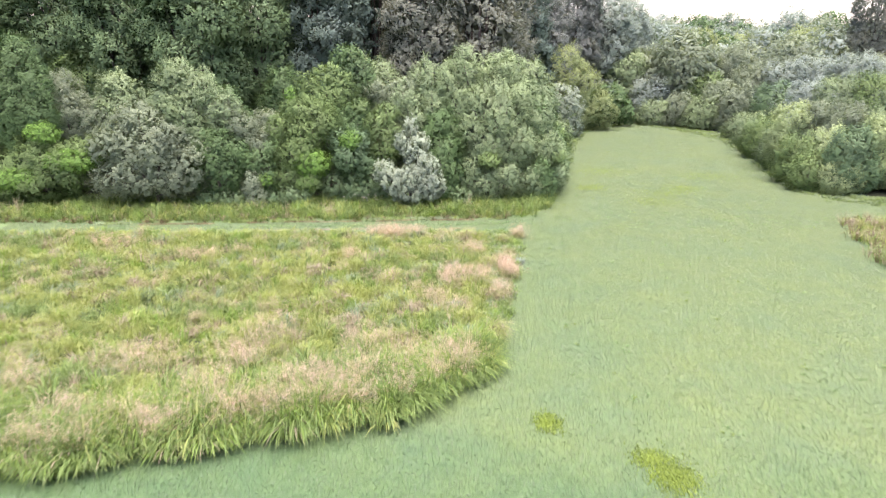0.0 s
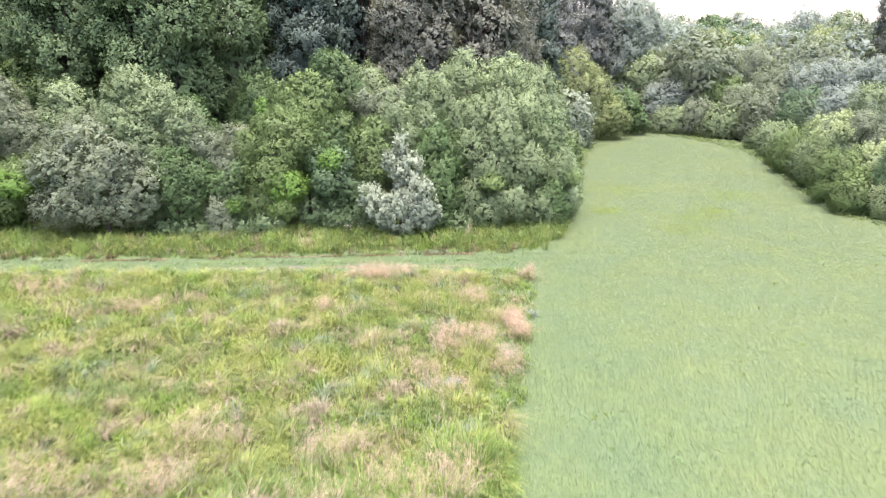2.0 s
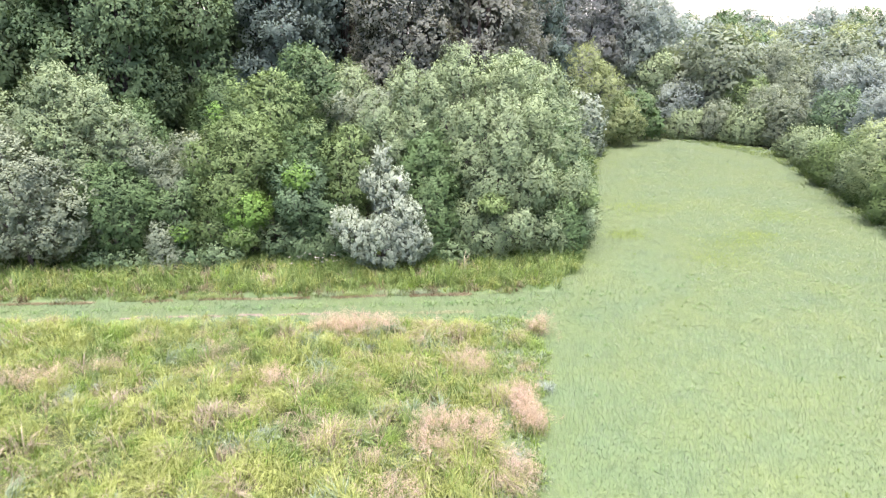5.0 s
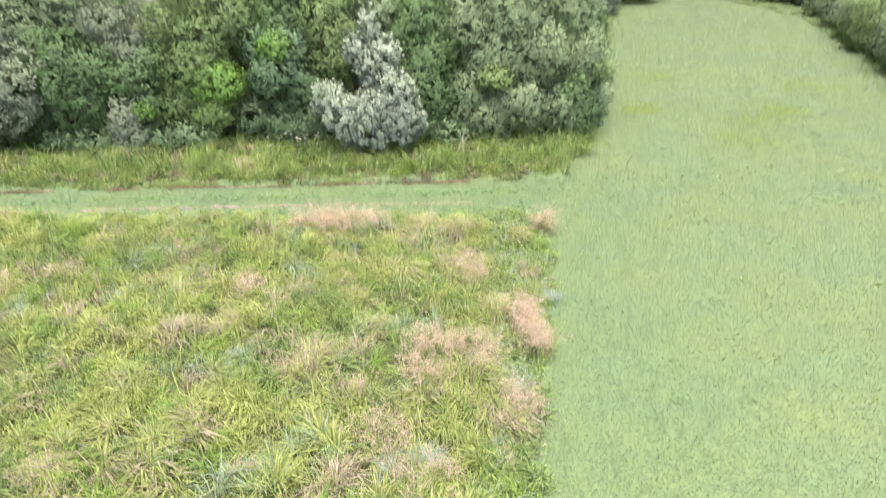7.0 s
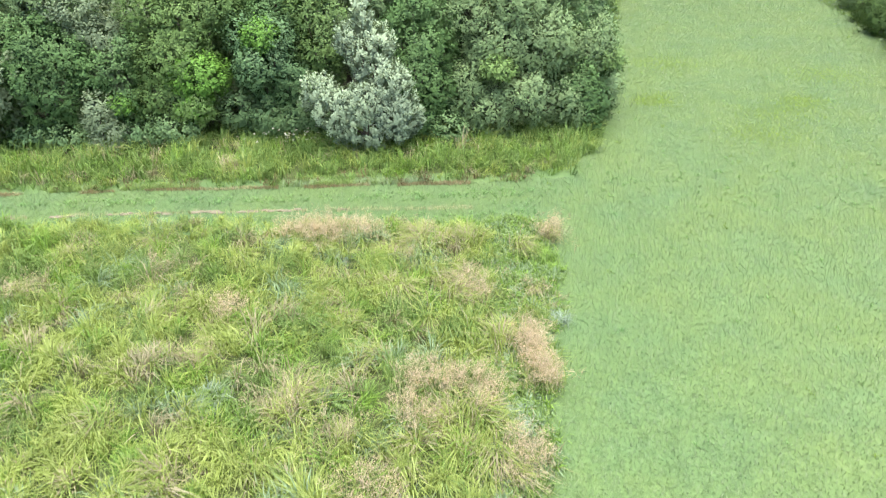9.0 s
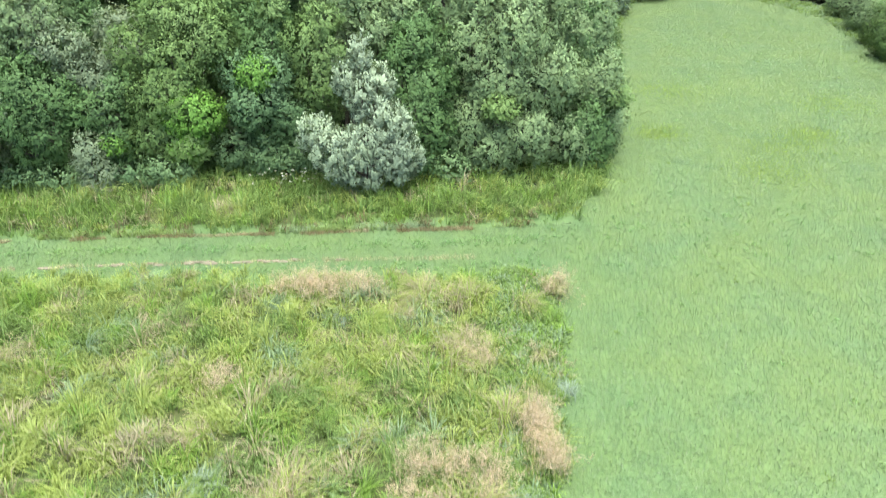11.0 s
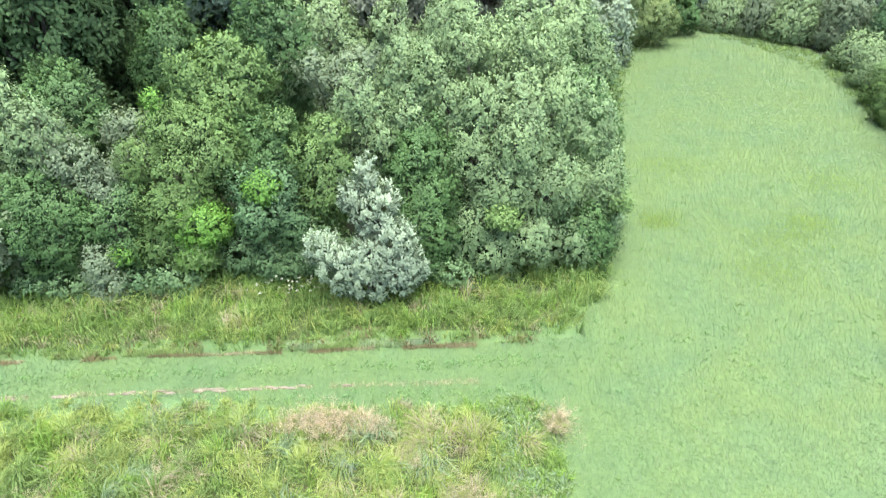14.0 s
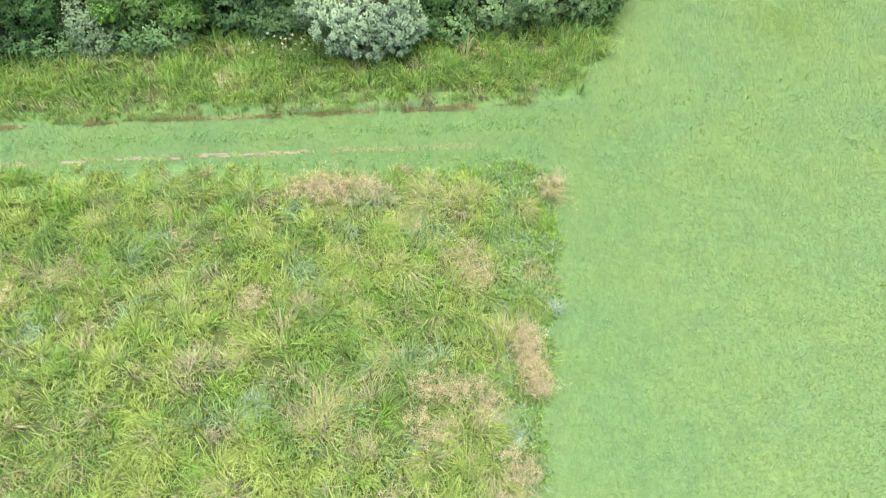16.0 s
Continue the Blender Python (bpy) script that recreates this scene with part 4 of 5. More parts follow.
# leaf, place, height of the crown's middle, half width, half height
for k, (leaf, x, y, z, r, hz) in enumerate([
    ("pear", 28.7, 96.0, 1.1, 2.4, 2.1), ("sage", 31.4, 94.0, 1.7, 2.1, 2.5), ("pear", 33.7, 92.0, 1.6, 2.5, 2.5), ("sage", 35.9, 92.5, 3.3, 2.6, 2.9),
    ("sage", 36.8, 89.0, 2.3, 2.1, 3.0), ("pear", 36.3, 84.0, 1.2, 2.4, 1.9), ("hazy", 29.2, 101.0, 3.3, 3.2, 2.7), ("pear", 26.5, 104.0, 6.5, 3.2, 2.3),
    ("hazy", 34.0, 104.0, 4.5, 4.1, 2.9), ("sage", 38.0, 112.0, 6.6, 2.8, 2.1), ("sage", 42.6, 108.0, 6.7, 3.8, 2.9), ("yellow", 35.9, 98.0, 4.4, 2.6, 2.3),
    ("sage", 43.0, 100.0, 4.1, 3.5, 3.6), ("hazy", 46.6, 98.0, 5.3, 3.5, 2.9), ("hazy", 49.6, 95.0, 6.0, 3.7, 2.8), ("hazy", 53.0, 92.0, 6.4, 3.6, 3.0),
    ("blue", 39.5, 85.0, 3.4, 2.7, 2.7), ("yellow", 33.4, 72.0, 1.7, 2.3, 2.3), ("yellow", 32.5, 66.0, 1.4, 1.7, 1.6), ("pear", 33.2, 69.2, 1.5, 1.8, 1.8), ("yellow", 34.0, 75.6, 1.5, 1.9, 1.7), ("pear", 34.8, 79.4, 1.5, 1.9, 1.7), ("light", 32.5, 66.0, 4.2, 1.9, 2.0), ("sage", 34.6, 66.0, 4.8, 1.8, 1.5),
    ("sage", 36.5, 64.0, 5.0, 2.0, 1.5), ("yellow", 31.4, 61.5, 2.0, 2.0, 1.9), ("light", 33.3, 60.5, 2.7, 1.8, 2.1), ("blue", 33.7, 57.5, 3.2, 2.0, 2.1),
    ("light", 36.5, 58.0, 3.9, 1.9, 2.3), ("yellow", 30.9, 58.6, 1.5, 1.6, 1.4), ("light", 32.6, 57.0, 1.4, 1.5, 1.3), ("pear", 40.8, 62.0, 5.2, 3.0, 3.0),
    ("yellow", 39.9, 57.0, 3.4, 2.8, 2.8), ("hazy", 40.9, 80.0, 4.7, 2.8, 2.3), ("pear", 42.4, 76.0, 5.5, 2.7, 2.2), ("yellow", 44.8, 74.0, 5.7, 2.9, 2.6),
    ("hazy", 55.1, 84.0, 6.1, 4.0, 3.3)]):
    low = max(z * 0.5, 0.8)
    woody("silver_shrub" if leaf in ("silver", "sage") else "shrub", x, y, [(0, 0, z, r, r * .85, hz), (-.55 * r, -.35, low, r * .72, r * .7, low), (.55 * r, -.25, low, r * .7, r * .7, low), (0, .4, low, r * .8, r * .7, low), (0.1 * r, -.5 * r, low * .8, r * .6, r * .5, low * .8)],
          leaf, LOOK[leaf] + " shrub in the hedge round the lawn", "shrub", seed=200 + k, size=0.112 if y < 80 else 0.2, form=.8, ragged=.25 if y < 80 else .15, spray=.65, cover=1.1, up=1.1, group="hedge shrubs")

# ---- tall trees behind ----
def tall_lobes(seed, top, r):
    """Spreading limbs of foliage in loose tiers round a tall core."""
    g = random.Random(seed)
    out = [(0, 0, top - 2.8, r * .6, r * .6, 3.0), (0, 0, top * .5, r * .66, r * .66, top * .44)]
    for k in range(18):
        t = k / 17
        a = k * 2.4 + g.uniform(-.4, .4)
        rr = r * (.78 - .42 * t * t) * g.uniform(.8, 1.1)
        q = g.uniform(.34, .48)
        out.append((math.cos(a) * rr, math.sin(a) * rr, 2.2 + t * (top - 4.6), r * q, r * q, r * q * g.uniform(.6, .85)))
    return out


TALL = {}
for k, (leaf, x, y, lab) in enumerate([("dark", -36, 70, "tall dark green broadleaf tree"), ("deep", -12, 74, "tall very dark tree"), ("olive", -2, 71, "tall grey-olive broadleaf tree"), ("hazy", 24.5, 107, "tall haze-paled green tree beyond the lawn"), ("haze", 12.5, 98, "tall haze-tinted blue-green tree at the corner of the lawn")]):
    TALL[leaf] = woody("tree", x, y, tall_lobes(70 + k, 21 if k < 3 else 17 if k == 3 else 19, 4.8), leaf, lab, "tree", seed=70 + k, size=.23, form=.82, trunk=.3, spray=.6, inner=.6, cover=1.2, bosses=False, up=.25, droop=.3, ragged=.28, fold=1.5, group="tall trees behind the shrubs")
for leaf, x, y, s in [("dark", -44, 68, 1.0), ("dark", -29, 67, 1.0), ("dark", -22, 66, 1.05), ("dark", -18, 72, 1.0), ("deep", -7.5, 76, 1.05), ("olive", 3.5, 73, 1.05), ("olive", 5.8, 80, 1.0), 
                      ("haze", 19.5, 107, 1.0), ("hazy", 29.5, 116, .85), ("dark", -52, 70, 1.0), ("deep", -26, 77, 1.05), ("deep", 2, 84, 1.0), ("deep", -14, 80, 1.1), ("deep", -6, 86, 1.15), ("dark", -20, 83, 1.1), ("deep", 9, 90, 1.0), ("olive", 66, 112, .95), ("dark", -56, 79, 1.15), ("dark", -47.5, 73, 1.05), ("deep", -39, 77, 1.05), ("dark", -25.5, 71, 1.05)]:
    copy_thing(TALL[leaf], Matrix.LocRotScale((x, y, float(ground_z(x, y)) - .2), Euler((0, 0, gh.uniform(0, 6.28))), (s, s, s * gh.uniform(1.08, 1.24))))

# ---- wooded hill ----
def far_woods(name, label, seed, n, leaf, where, box, size=0.5):
    g = np.random.default_rng(seed)
    c = tufted(g, n, where, box)
    VV, FF, NN, o = [], [], [], 0
    for k in range(n):
        r, hgt = g.uniform(2.4, 4.2), g.uniform(5.5, 9.0) * (1 + 0.5 * g.random() ** 3)
        v, f, w = leaves(seed * 1000 + k, [(0, 0, hgt * .62, r, r, hgt * .42), (g.uniform(-1.5, 1.5), g.uniform(-1.5, 1.5), hgt * .35, r, r, hgt * .35)], size, cover=1.0, spray=.8, inner=.3, floor=hgt * .3, form=.92, bosses=False, ragged=.13, fold=1.8)
        VV.append(v + np.array((c[k, 0], c[k, 1], float(ground_z(c[k, 0], c[k, 1])))))
        FF.append(f + o)
        NN.append(w)
        o += len(v)
    return tagged(new(name, mesh_from(name, np.concatenate(VV), np.concatenate(FF), [LEAF[leaf]], smooth=True, normals=np.concatenate(NN))), label, "woods", kind="stuff")


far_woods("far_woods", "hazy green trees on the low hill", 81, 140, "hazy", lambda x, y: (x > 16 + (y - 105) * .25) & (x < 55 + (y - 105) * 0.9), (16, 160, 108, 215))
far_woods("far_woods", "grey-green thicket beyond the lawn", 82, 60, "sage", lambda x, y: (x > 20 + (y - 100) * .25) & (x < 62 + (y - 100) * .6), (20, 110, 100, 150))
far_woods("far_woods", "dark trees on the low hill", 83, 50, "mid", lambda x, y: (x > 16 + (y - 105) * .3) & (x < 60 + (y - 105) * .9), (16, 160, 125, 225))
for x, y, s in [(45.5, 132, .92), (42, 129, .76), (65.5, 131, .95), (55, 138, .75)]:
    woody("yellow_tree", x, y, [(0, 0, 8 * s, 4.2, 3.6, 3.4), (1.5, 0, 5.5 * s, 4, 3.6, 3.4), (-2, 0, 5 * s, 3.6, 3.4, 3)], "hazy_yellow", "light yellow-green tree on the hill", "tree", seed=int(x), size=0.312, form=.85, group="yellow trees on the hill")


# ---- tussocks, seed grass and small things ----
def tussock(label, seed, n, hgt, mats, wide=0.016, bend=(0.4, 1.3), radius=0.27, seeds=0, flat=0.0):
    """One clump of arching blades, with seed heads where it has them; stands at the origin."""
    g = np.random.default_rng(seed)
    root = tagged(new("grass_tussock"), label, "grass", "tussocks in the meadow")
    az = g.uniform(0, 2 * np.pi, n)
    rad = np.abs(g.normal(0, radius, n))
    sweep = np.where(g.random(n) < 0.8, g.normal(0, 0.6, n), az + g.normal(0, 0.5, n))
    v, f = blades(g, np.cos(az) * rad, np.sin(az) * rad, sweep, g.uniform(hgt[0], hgt[1], n), wide * g.uniform(0.6, 1.3, n), g.uniform(bend[0], bend[1], n), np.zeros(n))
    part_of("foliage", mesh_from("foliage", v, f, [BLADE[k] for k in mats], np.repeat(g.integers(0, len(mats), n), 3)), root)
    if seeds:
        v, f = plumes(g, g.normal(0, radius * 1.6, (seeds, 2)), hgt[1] * 0.95, np.zeros(seeds))
        part_of("plume", mesh_from("plume", v, f, [M_SEED]), root, "tan feathery seed heads")
    return root


def plumes(g, c, height, z, per=24):
    """Airy seed heads: fine slivers that open into a loose cone at the tops of thin leaning stems."""
    n = len(c)
    hh = height * g.uniform(0.65, 1.15, n)
    lean = g.normal(0, 0.2, (n, 2)) * height + np.array((0.08, -0.05))
    top = np.stack([c[:, 0] + lean[:, 0], c[:, 1] + lean[:, 1], z + hh], 1)
    root = np.stack([c[:, 0], c[:, 1], z], 1)
    s = np.array((0.004, 0.003, 0))
    stem = np.stack([root - s, root + s, top], 1)
    way = np.repeat(unit(root - top), per, 0)
    t = np.repeat(top, per, 0)
    m = len(t)
    down = g.uniform(0.0, 0.42, m)[:, None] * np.repeat(g.uniform(0.7, 1.2, n), per)[:, None]
    fanned = unit(np.stack([g.normal(0, 1, m), g.normal(0, 1, m), g.normal(0, 0.4, m)], 1))
    t = t + way * down + fanned * (0.05 + 0.3 * down) * g.uniform(0.1, 1.0, (m, 1))
    d = unit(fanned + np.array((0, 0, 0.4)) + g.normal(0, 0.3, (m, 3)))
    ln = g.uniform(0.06, 0.16, m)[:, None]
    side = unit(np.cross(d, g.normal(size=(m, 3)))) * 0.005
    fl = np.stack([t - side, t + side, t + d * ln], 1)
    v = np.concatenate([stem, fl]).reshape(-1, 3)
    return v, np.arange(len(v)).reshape(-1, 3)


KINDS = {
    "yellow": [tussock("arching yellow-green grass tussock in the meadow", 101 + k, 240, (0.6, 1.0), (1, 1, 0)) for k in range(2)],
    "fresh": [tussock("fresh bright green tussock in the meadow", 104, 160, (0.5, 0.85), (4, 4, 0))],
    "blue": [tussock("pale blue-green grass tussock in the meadow", 106, 190, (0.35, 0.65), (7, 7, 3), 0.022)],
    "straw": [tussock("straw-coloured grass tussock in the meadow", 108, 160, (0.6, 0.95), (2, 2, 1), seeds=14)],
    "pale": [tussock("pale green-and-straw tussock in the meadow", 110, 180, (0.65, 1.05), (1, 2, 1))],
}
PLACED = [("yellow", -12.3, 43.3), ("yellow", -10.4, 43.7), ("pale", -8.9, 42.9), ("yellow", -9.8, 42.0), ("pale", -0.6, 42.6), ("pale", 0.2, 43.4), ("yellow", -1.4, 41.7), ("blue", -2.4, 42.1), ("pale", 0.5, 41.6),
          ("straw", 1.6, 40.6), ("straw", 2.0, 39.9), ("blue", 4.5, 38.6), ("straw", 3.9, 40.2), ("straw", 4.9, 43.8), ("straw", 4.7, 43.5), ("fresh", 4.2, 42.6), ("fresh", 4.5, 42.1), ("blue", -12.2, 37.7), ("blue", -11.6, 37.2), ("blue", -12.6, 38.3),
          ("blue", -5.4, 37.1), ("blue", -5.1, 34.7), ("blue", -4.9, 35.2), ("blue", -0.2, 31.1), ("blue", 0.5, 31.3), ("blue", 3.1, 34.2), ("blue", 2.7, 34.6), ("yellow", 1.4, 38.0), ("fresh", -3.4, 43.0), ("fresh", 1.7, 37.7),
          ("yellow", 0.3, 33.0), ("yellow", 1.0, 32.4), ("pale", 2.2, 33.2), ("straw", 2.6, 32.6), ("straw", -1.4, 33.7), ("fresh", -8.9, 31.4), ("fresh", -6.2, 33.0), ("yellow", -4.5, 40.9), ("yellow", -3.2, 39.2), ("yellow", -1.8, 38.2)]
gt = random.Random(17)
for k in range(150):
    for _ in range(20):
        x, y = gt.uniform(-24, 5), gt.uniform(20, 44.5)
        if bool(in_meadow(np.array([x]), np.array([y]))[0]) and x > -14 - (y - 17) * 0.62:
            break
    PLACED.append((gt.choice(["yellow", "yellow", "pale", "fresh", "yellow", "straw", "pale"]), x, y))
first = set()
for kind, x, y in PLACED:
    src = KINDS[kind][gt.randrange(len(KINDS[kind]))]
    s = gt.uniform(0.75, 1.15)
    m = Matrix.LocRotScale((x, y, float(ground_z(x, y))), Euler((0, 0, gt.uniform(0, 6.28))), (s, s, s * gt.uniform(0.85, 1.1)))
    if src in first:
        copy_thing(src, m)
    else:
        first.add(src)
        src.matrix_basis = m


def seed_patch(x, y, rx, ry, n, height=0.95, turn=0.0, label="tan feathery seed grass patch in the meadow"):
    """A stand of grass in seed: stalks with feathery heads over straw blades."""
    g = np.random.default_rng(int(abs(x * 31 + y * 17) * 10))
    root = tagged(new("seed_grass_patch"), label, "grass", "seed grass patches")
    root.location = (x, y, float(ground_z(x, y)))
    c = unit(g.normal(size=(n, 2))) * np.sqrt(g.random(n))[:, None] * (rx, ry) * (1 + 0.25 * waves(g.normal(size=(n, 2)), 1.0, 3))[:, None]
    c = np.stack([c[:, 0] * math.cos(turn) - c[:, 1] * math.sin(turn), c[:, 0] * math.sin(turn) + c[:, 1] * math.cos(turn)], 1)
    v, f = plumes(g, c, height, np.zeros(n))
    part_of("plume", mesh_from("plume", v, f, [M_SEED]), root)
    k = n * 2
    q = c[g.integers(0, n, k)] + g.normal(0, 0.08, (k, 2))
    v, f = blades(g, q[:, 0], q[:, 1], g.uniform(0, 6.28, k), g.uniform(0.4, 0.8, k) * height, 0.018 * g.uniform(0.6, 1.4, k), g.uniform(0.2, 1.0, k), np.zeros(k))
    part_of("foliage", mesh_from("foliage", v, f, [BLADE[2], BLADE[1], BLADE[0], BLADE[6]], np.repeat(g.integers(0, 4, k), 3)), root, "green, straw and yellow-green blades")
    return root


for a in [(3.35, 37.3, 0.35, 0.6, 150), (3.6, 35.9, 0.55, 0.5, 160), (3.4, 36.6, 0.4, 0.5, 120), (0.7, 35.6, 0.9, 0.45, 200), (1.9, 35.3, 0.45, 0.7, 140), (0.3, 34.4, 0.6, 0.5, 110), (-3.4, 43.6, 1.7, 0.6, 420), (-1.6, 43.4, 0.5, 0.4, 70),
          (-5.4, 38.7, 0.45, 0.45, 90), (1.9, 39.9, 0.6, 0.6, 90), (4.9, 43.9, 0.4, 0.3, 50), (2.9, 33.3, 0.6, 0.5, 90), (-0.6, 32.0, 0.8, 0.6, 90), (0.5, 30.6, 0.8, 0.8, 90)]:
    seed_patch(*a[:4], int(a[4] * 0.62))
for x, y, rx, ry, n in [(-7.8, 24.6, 1.0, 0.8, 170), (-11.5, 24.2, 1.6, 0.7, 180), (-8.2, 21.9, 0.9, 0.8, 160), (-5.3, 22.3, 1.2, 0.6, 170), (-4.0, 22.8, 1.0, 0.7, 170), (-2.5, 23.3, 1.2, 0.7, 170), (-1.0, 24.0, 1.2, 0.8, 170), (0.4, 24.9, 0.9, 0.7, 130), (-12.2, 20.4, 0.9, 0.5, 120),
                        (-10.2, 20.2, 0.9, 0.5, 110), (-6.0, 20.9, 0.8, 0.5, 110), (-3.2, 21.5, 1.0, 0.5, 120), (-7.2, 27.2, 1.2, 0.8, 130), (-3.0, 26.0, 1.3, 0.8, 140), (-14.5, 38.8, 1.4, 0.6, 120), (-20, 41.5, 1.8, 0.6, 140), (-6.8, 20.2, .5, .4, 60), (-15.6, 22.8, 1.2, .8, 130), (31.5, 46.5, 1.0, .8, 150), (29.5, 44.0, .8, .8, 100)]:
    seed_patch(x, y, rx, ry, int(n * 0.6) if y < 28 else int(n * 0.6), 1.5 if y < 28 else 0.9, label="tan seed grass standing tall at the meadow edge" if y < 28 else "tan feathery seed grass patch in the meadow")

ge = random.Random(44)
for k in range(15):
    x = -15.5 + k * 1.15 + ge.uniform(-.3, .3)
    y = float(meadow_front(np.array([x]))[0]) + ge.uniform(0.3, 1.0)
    seed_patch(x, y, ge.uniform(.35, .75), ge.uniform(.25, .5), 40, ge.uniform(1.3, 1.7), label="tan seed heads drooping over the lawn edge")

# tall arching grass that hangs over the lawn at the near edge
g = np.random.default_rng(55)
clumps, per = 800, 66
ex = g.uniform(-16.5, 2.4, clumps)
ey = meadow_front(ex) + 0.15 + np.abs(g.normal(0, 1.5, clumps)) + 0.3 * np.sin(ex * 1.9 + 1) + g.normal(0, 0.15, clumps)
cl = np.stack([ex, ey], 1)
kd = np.where(waves(cl, 2.2, 57) > 0.75, 2, np.where(waves(cl, 2.0, 58) > 0.6, 1, np.where(waves(cl, 1.8, 59) > 0.1, 4, np.where(waves(cl, 1.4, 61) > 0, 0, 6))))
tall = g.uniform(0.75, 1.45, clumps) * (1 - 0.45 * step(-1.0, 2.6, ex)) * (1 + 0.2 * waves(cl, 2.5, 60))
n = clumps * per
many = lambda a: np.repeat(a, per, 0)
kd = np.where(g.random(n) < 0.6, g.choice((8, 8, 8, 6), n), many(kd))
az = np.where(g.random(n) < 0.35, g.normal(-1.3, 0.7, n), g.uniform(0, 2 * np.pi, n))
rad = np.abs(g.normal(0, 0.16, n))
bx, by = many(ex) + np.cos(az) * rad, many(ey) + np.sin(az) * rad
v, f, each = arched(bx, by, az, many(tall) * g.uniform(0.6, 1.2, n), 0.034 * g.uniform(0.5, 1.3, n), g.uniform(0.2, 1.05, n), ground_z(bx, by))
tagged(new("edge_grass", mesh_from("edge_grass", v, f, BLADE, np.repeat(kd, each))), "tall arching grass hanging over the lawn edge", "grass", kind="stuff")

# bright weeds in the lawn
def weed_patch(x, y, rx, ry, n):
    g = np.random.default_rng(int(x * 100))
    c = g.normal(0, 0.5, (n, 2)) * (rx, ry)
    v, f = blades(g, c[:, 0], c[:, 1], g.uniform(0, 6.28, n), g.uniform(0.07, 0.16, n), 0.03 * g.uniform(0.7, 1.3, n), g.uniform(0.4, 1.2, n), np.zeros(n))
    ob = new("weed_patch", mesh_from("weed_patch", v, f, [M_WEED]))
    ob.location = (x, y, float(ground_z(x, y)))
    return tagged(ob, "bright yellow-green weeds growing in the lawn", "weeds", "weed patches", "stuff")


for a in [(3.6, 21.1, 0.45, 0.6, 900), (6.4, 19.0, 0.5, 0.5, 700), (6.9, 18.1, 0.7, 0.9, 1900)]:
    weed_patch(*a)


def clumpy(x, y, seed, share):
    p = np.stack([x, y], 1)
    return mown(x, y) & (0.6 * mottle(p, 0.45, seed) + 0.25 * mottle(p, 1.2, seed + 1) + 0.3 * mottle(p, 5.0, seed + 2) > share)


def lawn_tufts(label, seed, n, per, where, box, mats, hgt, spread=0.1, wide=0.024):
    """Coarser tufts, each a handful of leaning blades, scattered in the mown grass."""
    g = np.random.default_rng(seed)
    c = np.repeat(tufted(g, n, where, box), per, 0)
    grow = np.repeat(g.uniform(0.6, 1.3, n), per)
    az = g.uniform(0, 2 * np.pi, n * per)
    rad = np.abs(g.normal(0, spread, n * per)) * grow
    x, y = c[:, 0] + np.cos(az) * rad, c[:, 1] + np.sin(az) * rad
    v, f = blades(g, x, y, az, g.uniform(hgt[0], hgt[1], n * per) * grow, wide * g.uniform(0.6, 1.3, n * per), g.uniform(0.3, 1.0, n * per))
    kind = np.repeat(g.integers(0, len(mats), n), per)
    return tagged(new("lawn_tufts", mesh_from("lawn_tufts", v, f, mats, np.repeat(kind, 3))), label, "grass", kind="stuff")


lawn_tufts("coarse green tufts scattered in the mown lawn", 61, 300, 14, lambda x, y: clumpy(x, y, 62, 0.62) & (x > 5), (5, 32, 20, 82), [M_TUFT, M_TUFT, M_WEED], (0.06, 0.12))
lawn_tufts("darker grass tufts where the track crosses the lawn", 63, 170, 14, lambda x, y: clumpy(x, y, 64, 0.55) & (np.abs(y - 48.5 + 0.02 * x) < 2.4), (3, 36, 44, 53), [M_TUFT], (0.06, 0.13))
lawn_tufts("longer grass between the wheel lines of the track", 69, 380, 14, lambda x, y: mown(x, y) & (np.minimum(np.abs(y - 47.2 - 0.057 * x), np.abs(y - 45.5 - 0.05 * x)) < 0.28), (-26, 5, 43.5, 48.6), [M_TUFT], (0.06, 0.12))
lawn_tufts("low green weeds between the tall grass and the lawn", 71, 1100, 16, lambda x, y: in_meadow(x, y) & (y > 27) & (meadow_right(y) - x < weed_band(y) * 1.1), (-1, 7, 27, 45.5), [BLADE[0], BLADE[4], BLADE[3], BLADE[0]], (0.14, 0.32), 0.13, 0.028)
# worn wheel lines along the track
for seed, label, off, a, count in ((65, "thin worn grass in the wheel track", 46.15, 0.055, 2600), (66, "worn brown grass along the verge", 48.3, 0.058, 9000)):
    lawn_grass("worn_grass", label, seed, count, lambda x, y: (np.abs(y - off - a * x) < 0.05 + 0.12 * mottle(np.stack([x, y], 1), 0.7, seed)) & (mottle(np.stack([x, y], 1), 1.3, seed + 1) > 0.3), (-24, 2.2, 44.6, 48.8), [BLADE[2], BLADE[5], BLADE[5]] if seed == 66 else [BLADE[2], BLADE[2], BLADE[5]], (0.08, 0.16))
lawn_grass("verge_weeds", "low pale green weeds along the front of the verge", 67, 9000, lambda x, y: (np.abs(y - 48.55 - 0.059 * x) < 0.18) & (mottle(np.stack([x, y], 1), 1.6, 68) > 0.5), (-24, 4.2, 46.5, 49.2), [BLADE[3], BLADE[0]], (0.12, 0.3), 0.03)
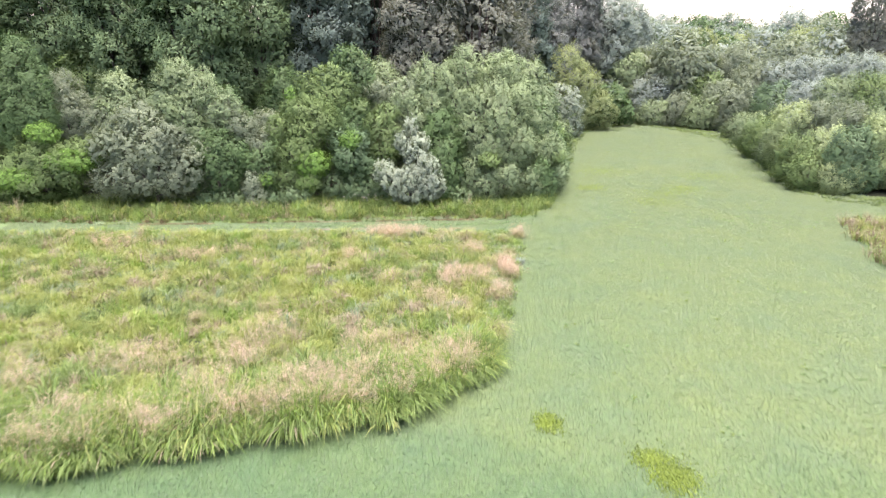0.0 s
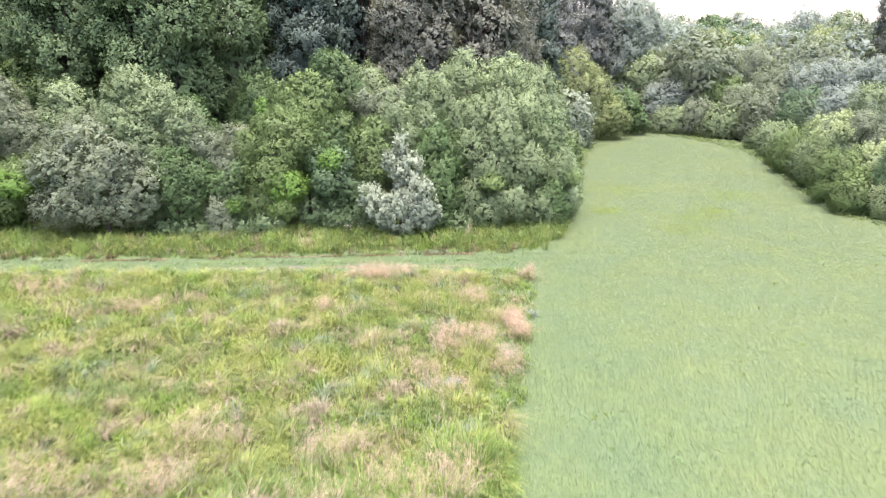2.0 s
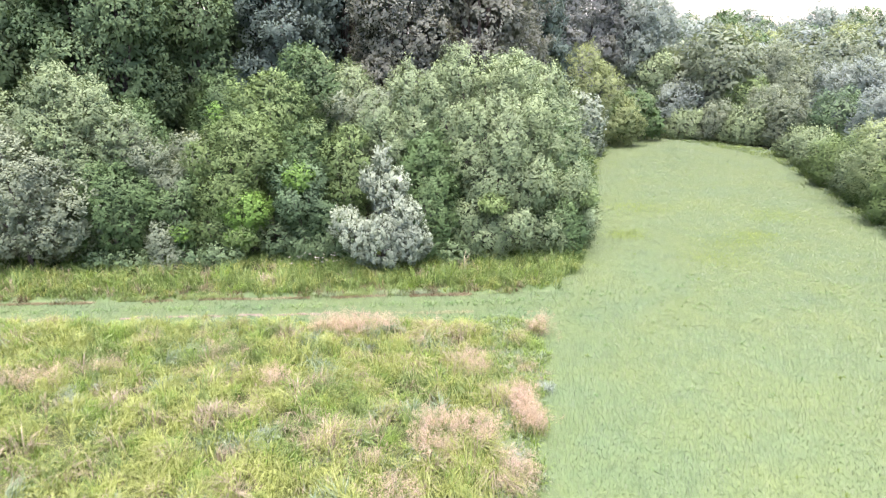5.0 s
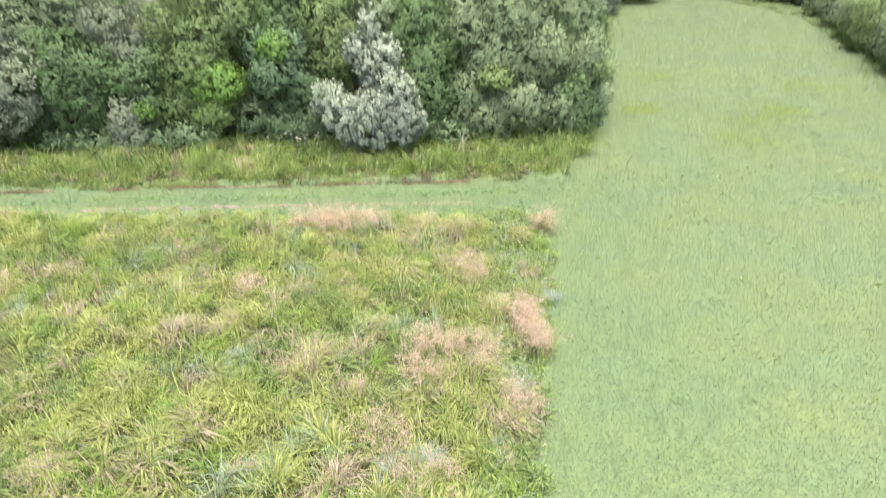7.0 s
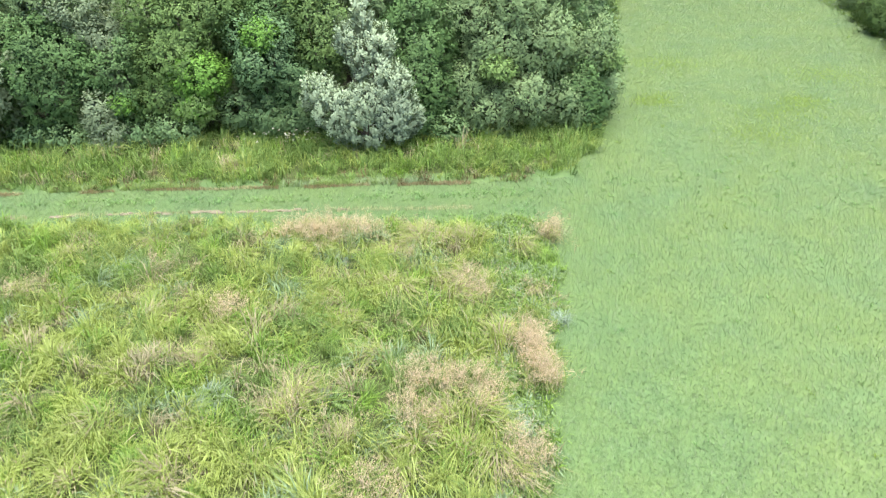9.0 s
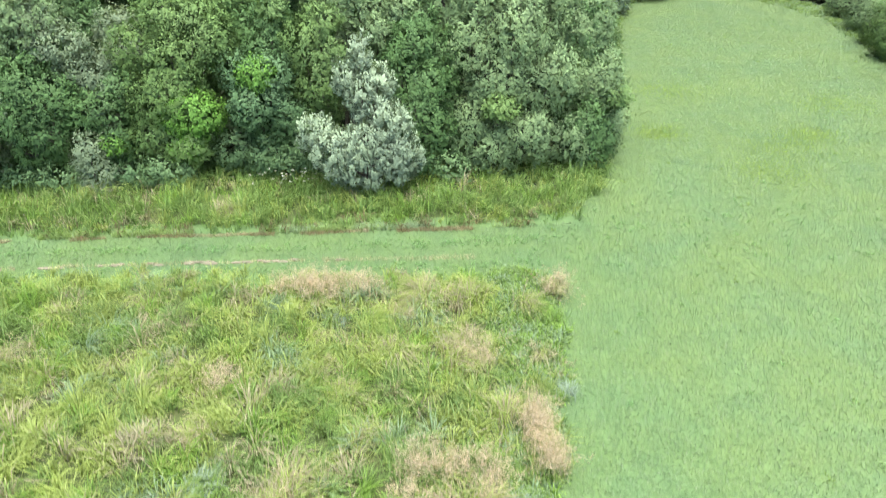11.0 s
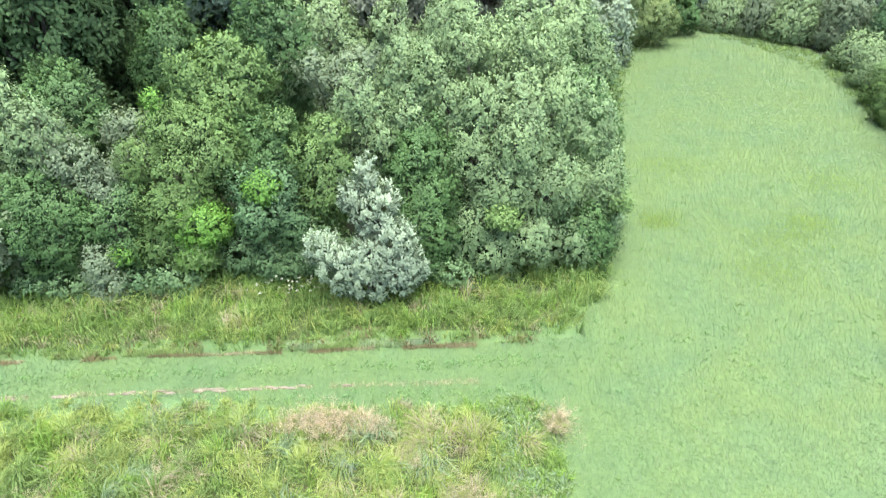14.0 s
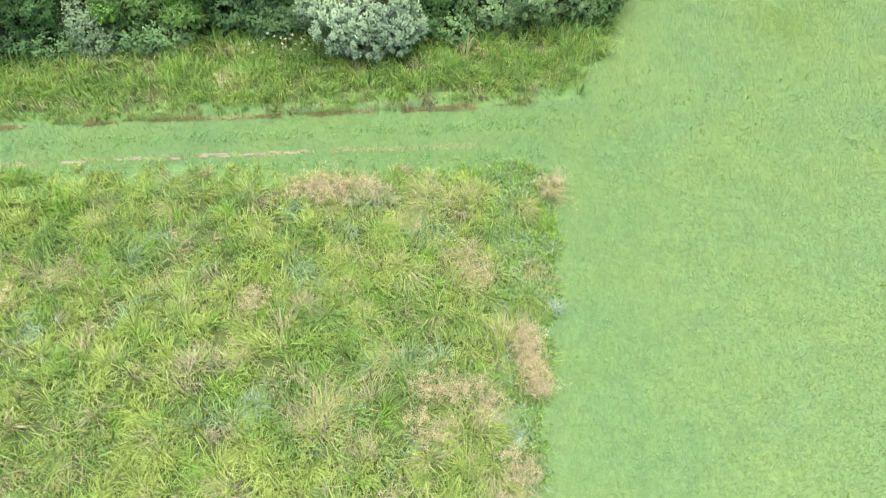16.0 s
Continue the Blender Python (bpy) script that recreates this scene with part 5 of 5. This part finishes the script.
for wx, wy, wr in ((16.8, 54.0, 1.6), (18.6, 57.0, 1.8), (14.8, 65.4, 1.8), (20.5, 58.5, 1.2), (24, 63, 2.0), (12.5, 58.8, 1.0)):
    gw = np.random.default_rng(int(wx * 10))
    lawn_grass("lawn_grass", "yellow-green coarse grass in the far lawn", int(wx * 10), 2200, lambda x, y: gw.random(len(x)) < np.exp(-((x - wx) / wr) ** 2 - ((y - wy) / (wr * 0.8)) ** 2), (wx - 4, wx + 4, wy - 3, wy + 3), [M_WEED], (0.06, 0.12), 0.03)


# bare soil in the wheel track
def soil_patch(x, y, rx, ry, seed):
    g = random.Random(seed)
    n = 14
    vs, fs = [(0, 0, 0.035)], []
    for ring, (q, zz) in enumerate(((0.6, 0.03), (1.0, -0.01))):
        for k in range(n):
            a = 6.283 * k / n
            r = q * g.uniform(0.75, 1.2)
            vs.append((math.cos(a) * rx * r, math.sin(a) * ry * r, zz + g.uniform(-.006, .006)))
    for k in range(n):
        k2 = (k + 1) % n
        fs += [(0, 1 + k, 1 + k2), (1 + k, 1 + n + k, 1 + n + k2), (1 + k, 1 + n + k2, 1 + k2)]
    ob = new("soil_patch", mesh_from("soil_patch", vs, fs, [M_SOIL], smooth=True))
    ob.location = (x, y, float(ground_z(x, y)) + 0.03)
    return tagged(ob, "bare pale soil showing in the wheel track", "soil", "bare soil patches")


gs = random.Random(12)
for k in range(30):
    x = gs.choice((-16.0, -14.4, -13.4, -11.2, -9.6, -8.0, -6.6, -5.8, -4.9, -2.4)) + gs.gauss(0, 0.35)
    soil_patch(x, 46.15 + 0.055 * x + gs.gauss(0, 0.05), gs.uniform(0.1, 0.36), gs.uniform(0.04, 0.09), k)

# white flower heads under the shrubs
def wildflower(x, y, seed):
    g = np.random.default_rng(seed)
    root = tagged(new("wildflower"), "pale wildflower on a thin stem in the verge", "flower", "wildflowers in the verge")
    root.location = (x, y, float(ground_z(x, y)))
    hgt = g.uniform(0.7, 1.1)
    v, f = tube([(0, 0, 0), (0.03, 0.02, hgt * .6), (0.05, 0, hgt)], [0.008, 0.007, 0.004], 5)
    part_of("stem", mesh_from("stem", v, f, [BLADE[0]]), root)
    d = unit(np.stack([g.normal(0, 1, 10), g.normal(0, 1, 10), g.uniform(.2, 1, 10)], 1))
    p = np.array((0.05, 0, hgt))
    s = unit(np.cross(d, (0.1, 0.2, 1.0))) * 0.014
    v = np.stack([np.broadcast_to(p, d.shape), p + d * .05 - s, p + d * .09, p + d * .05 + s], 1).reshape(-1, 3)
    part_of("flower_head", mesh_from("flower_head", v, np.arange(40).reshape(-1, 4), [M_FLOWER]), root, "white flower head")


gf = random.Random(3)
for k in range(34):
    wildflower(gf.uniform(-8.4, -4.6), gf.uniform(51.0, 52.0), k)
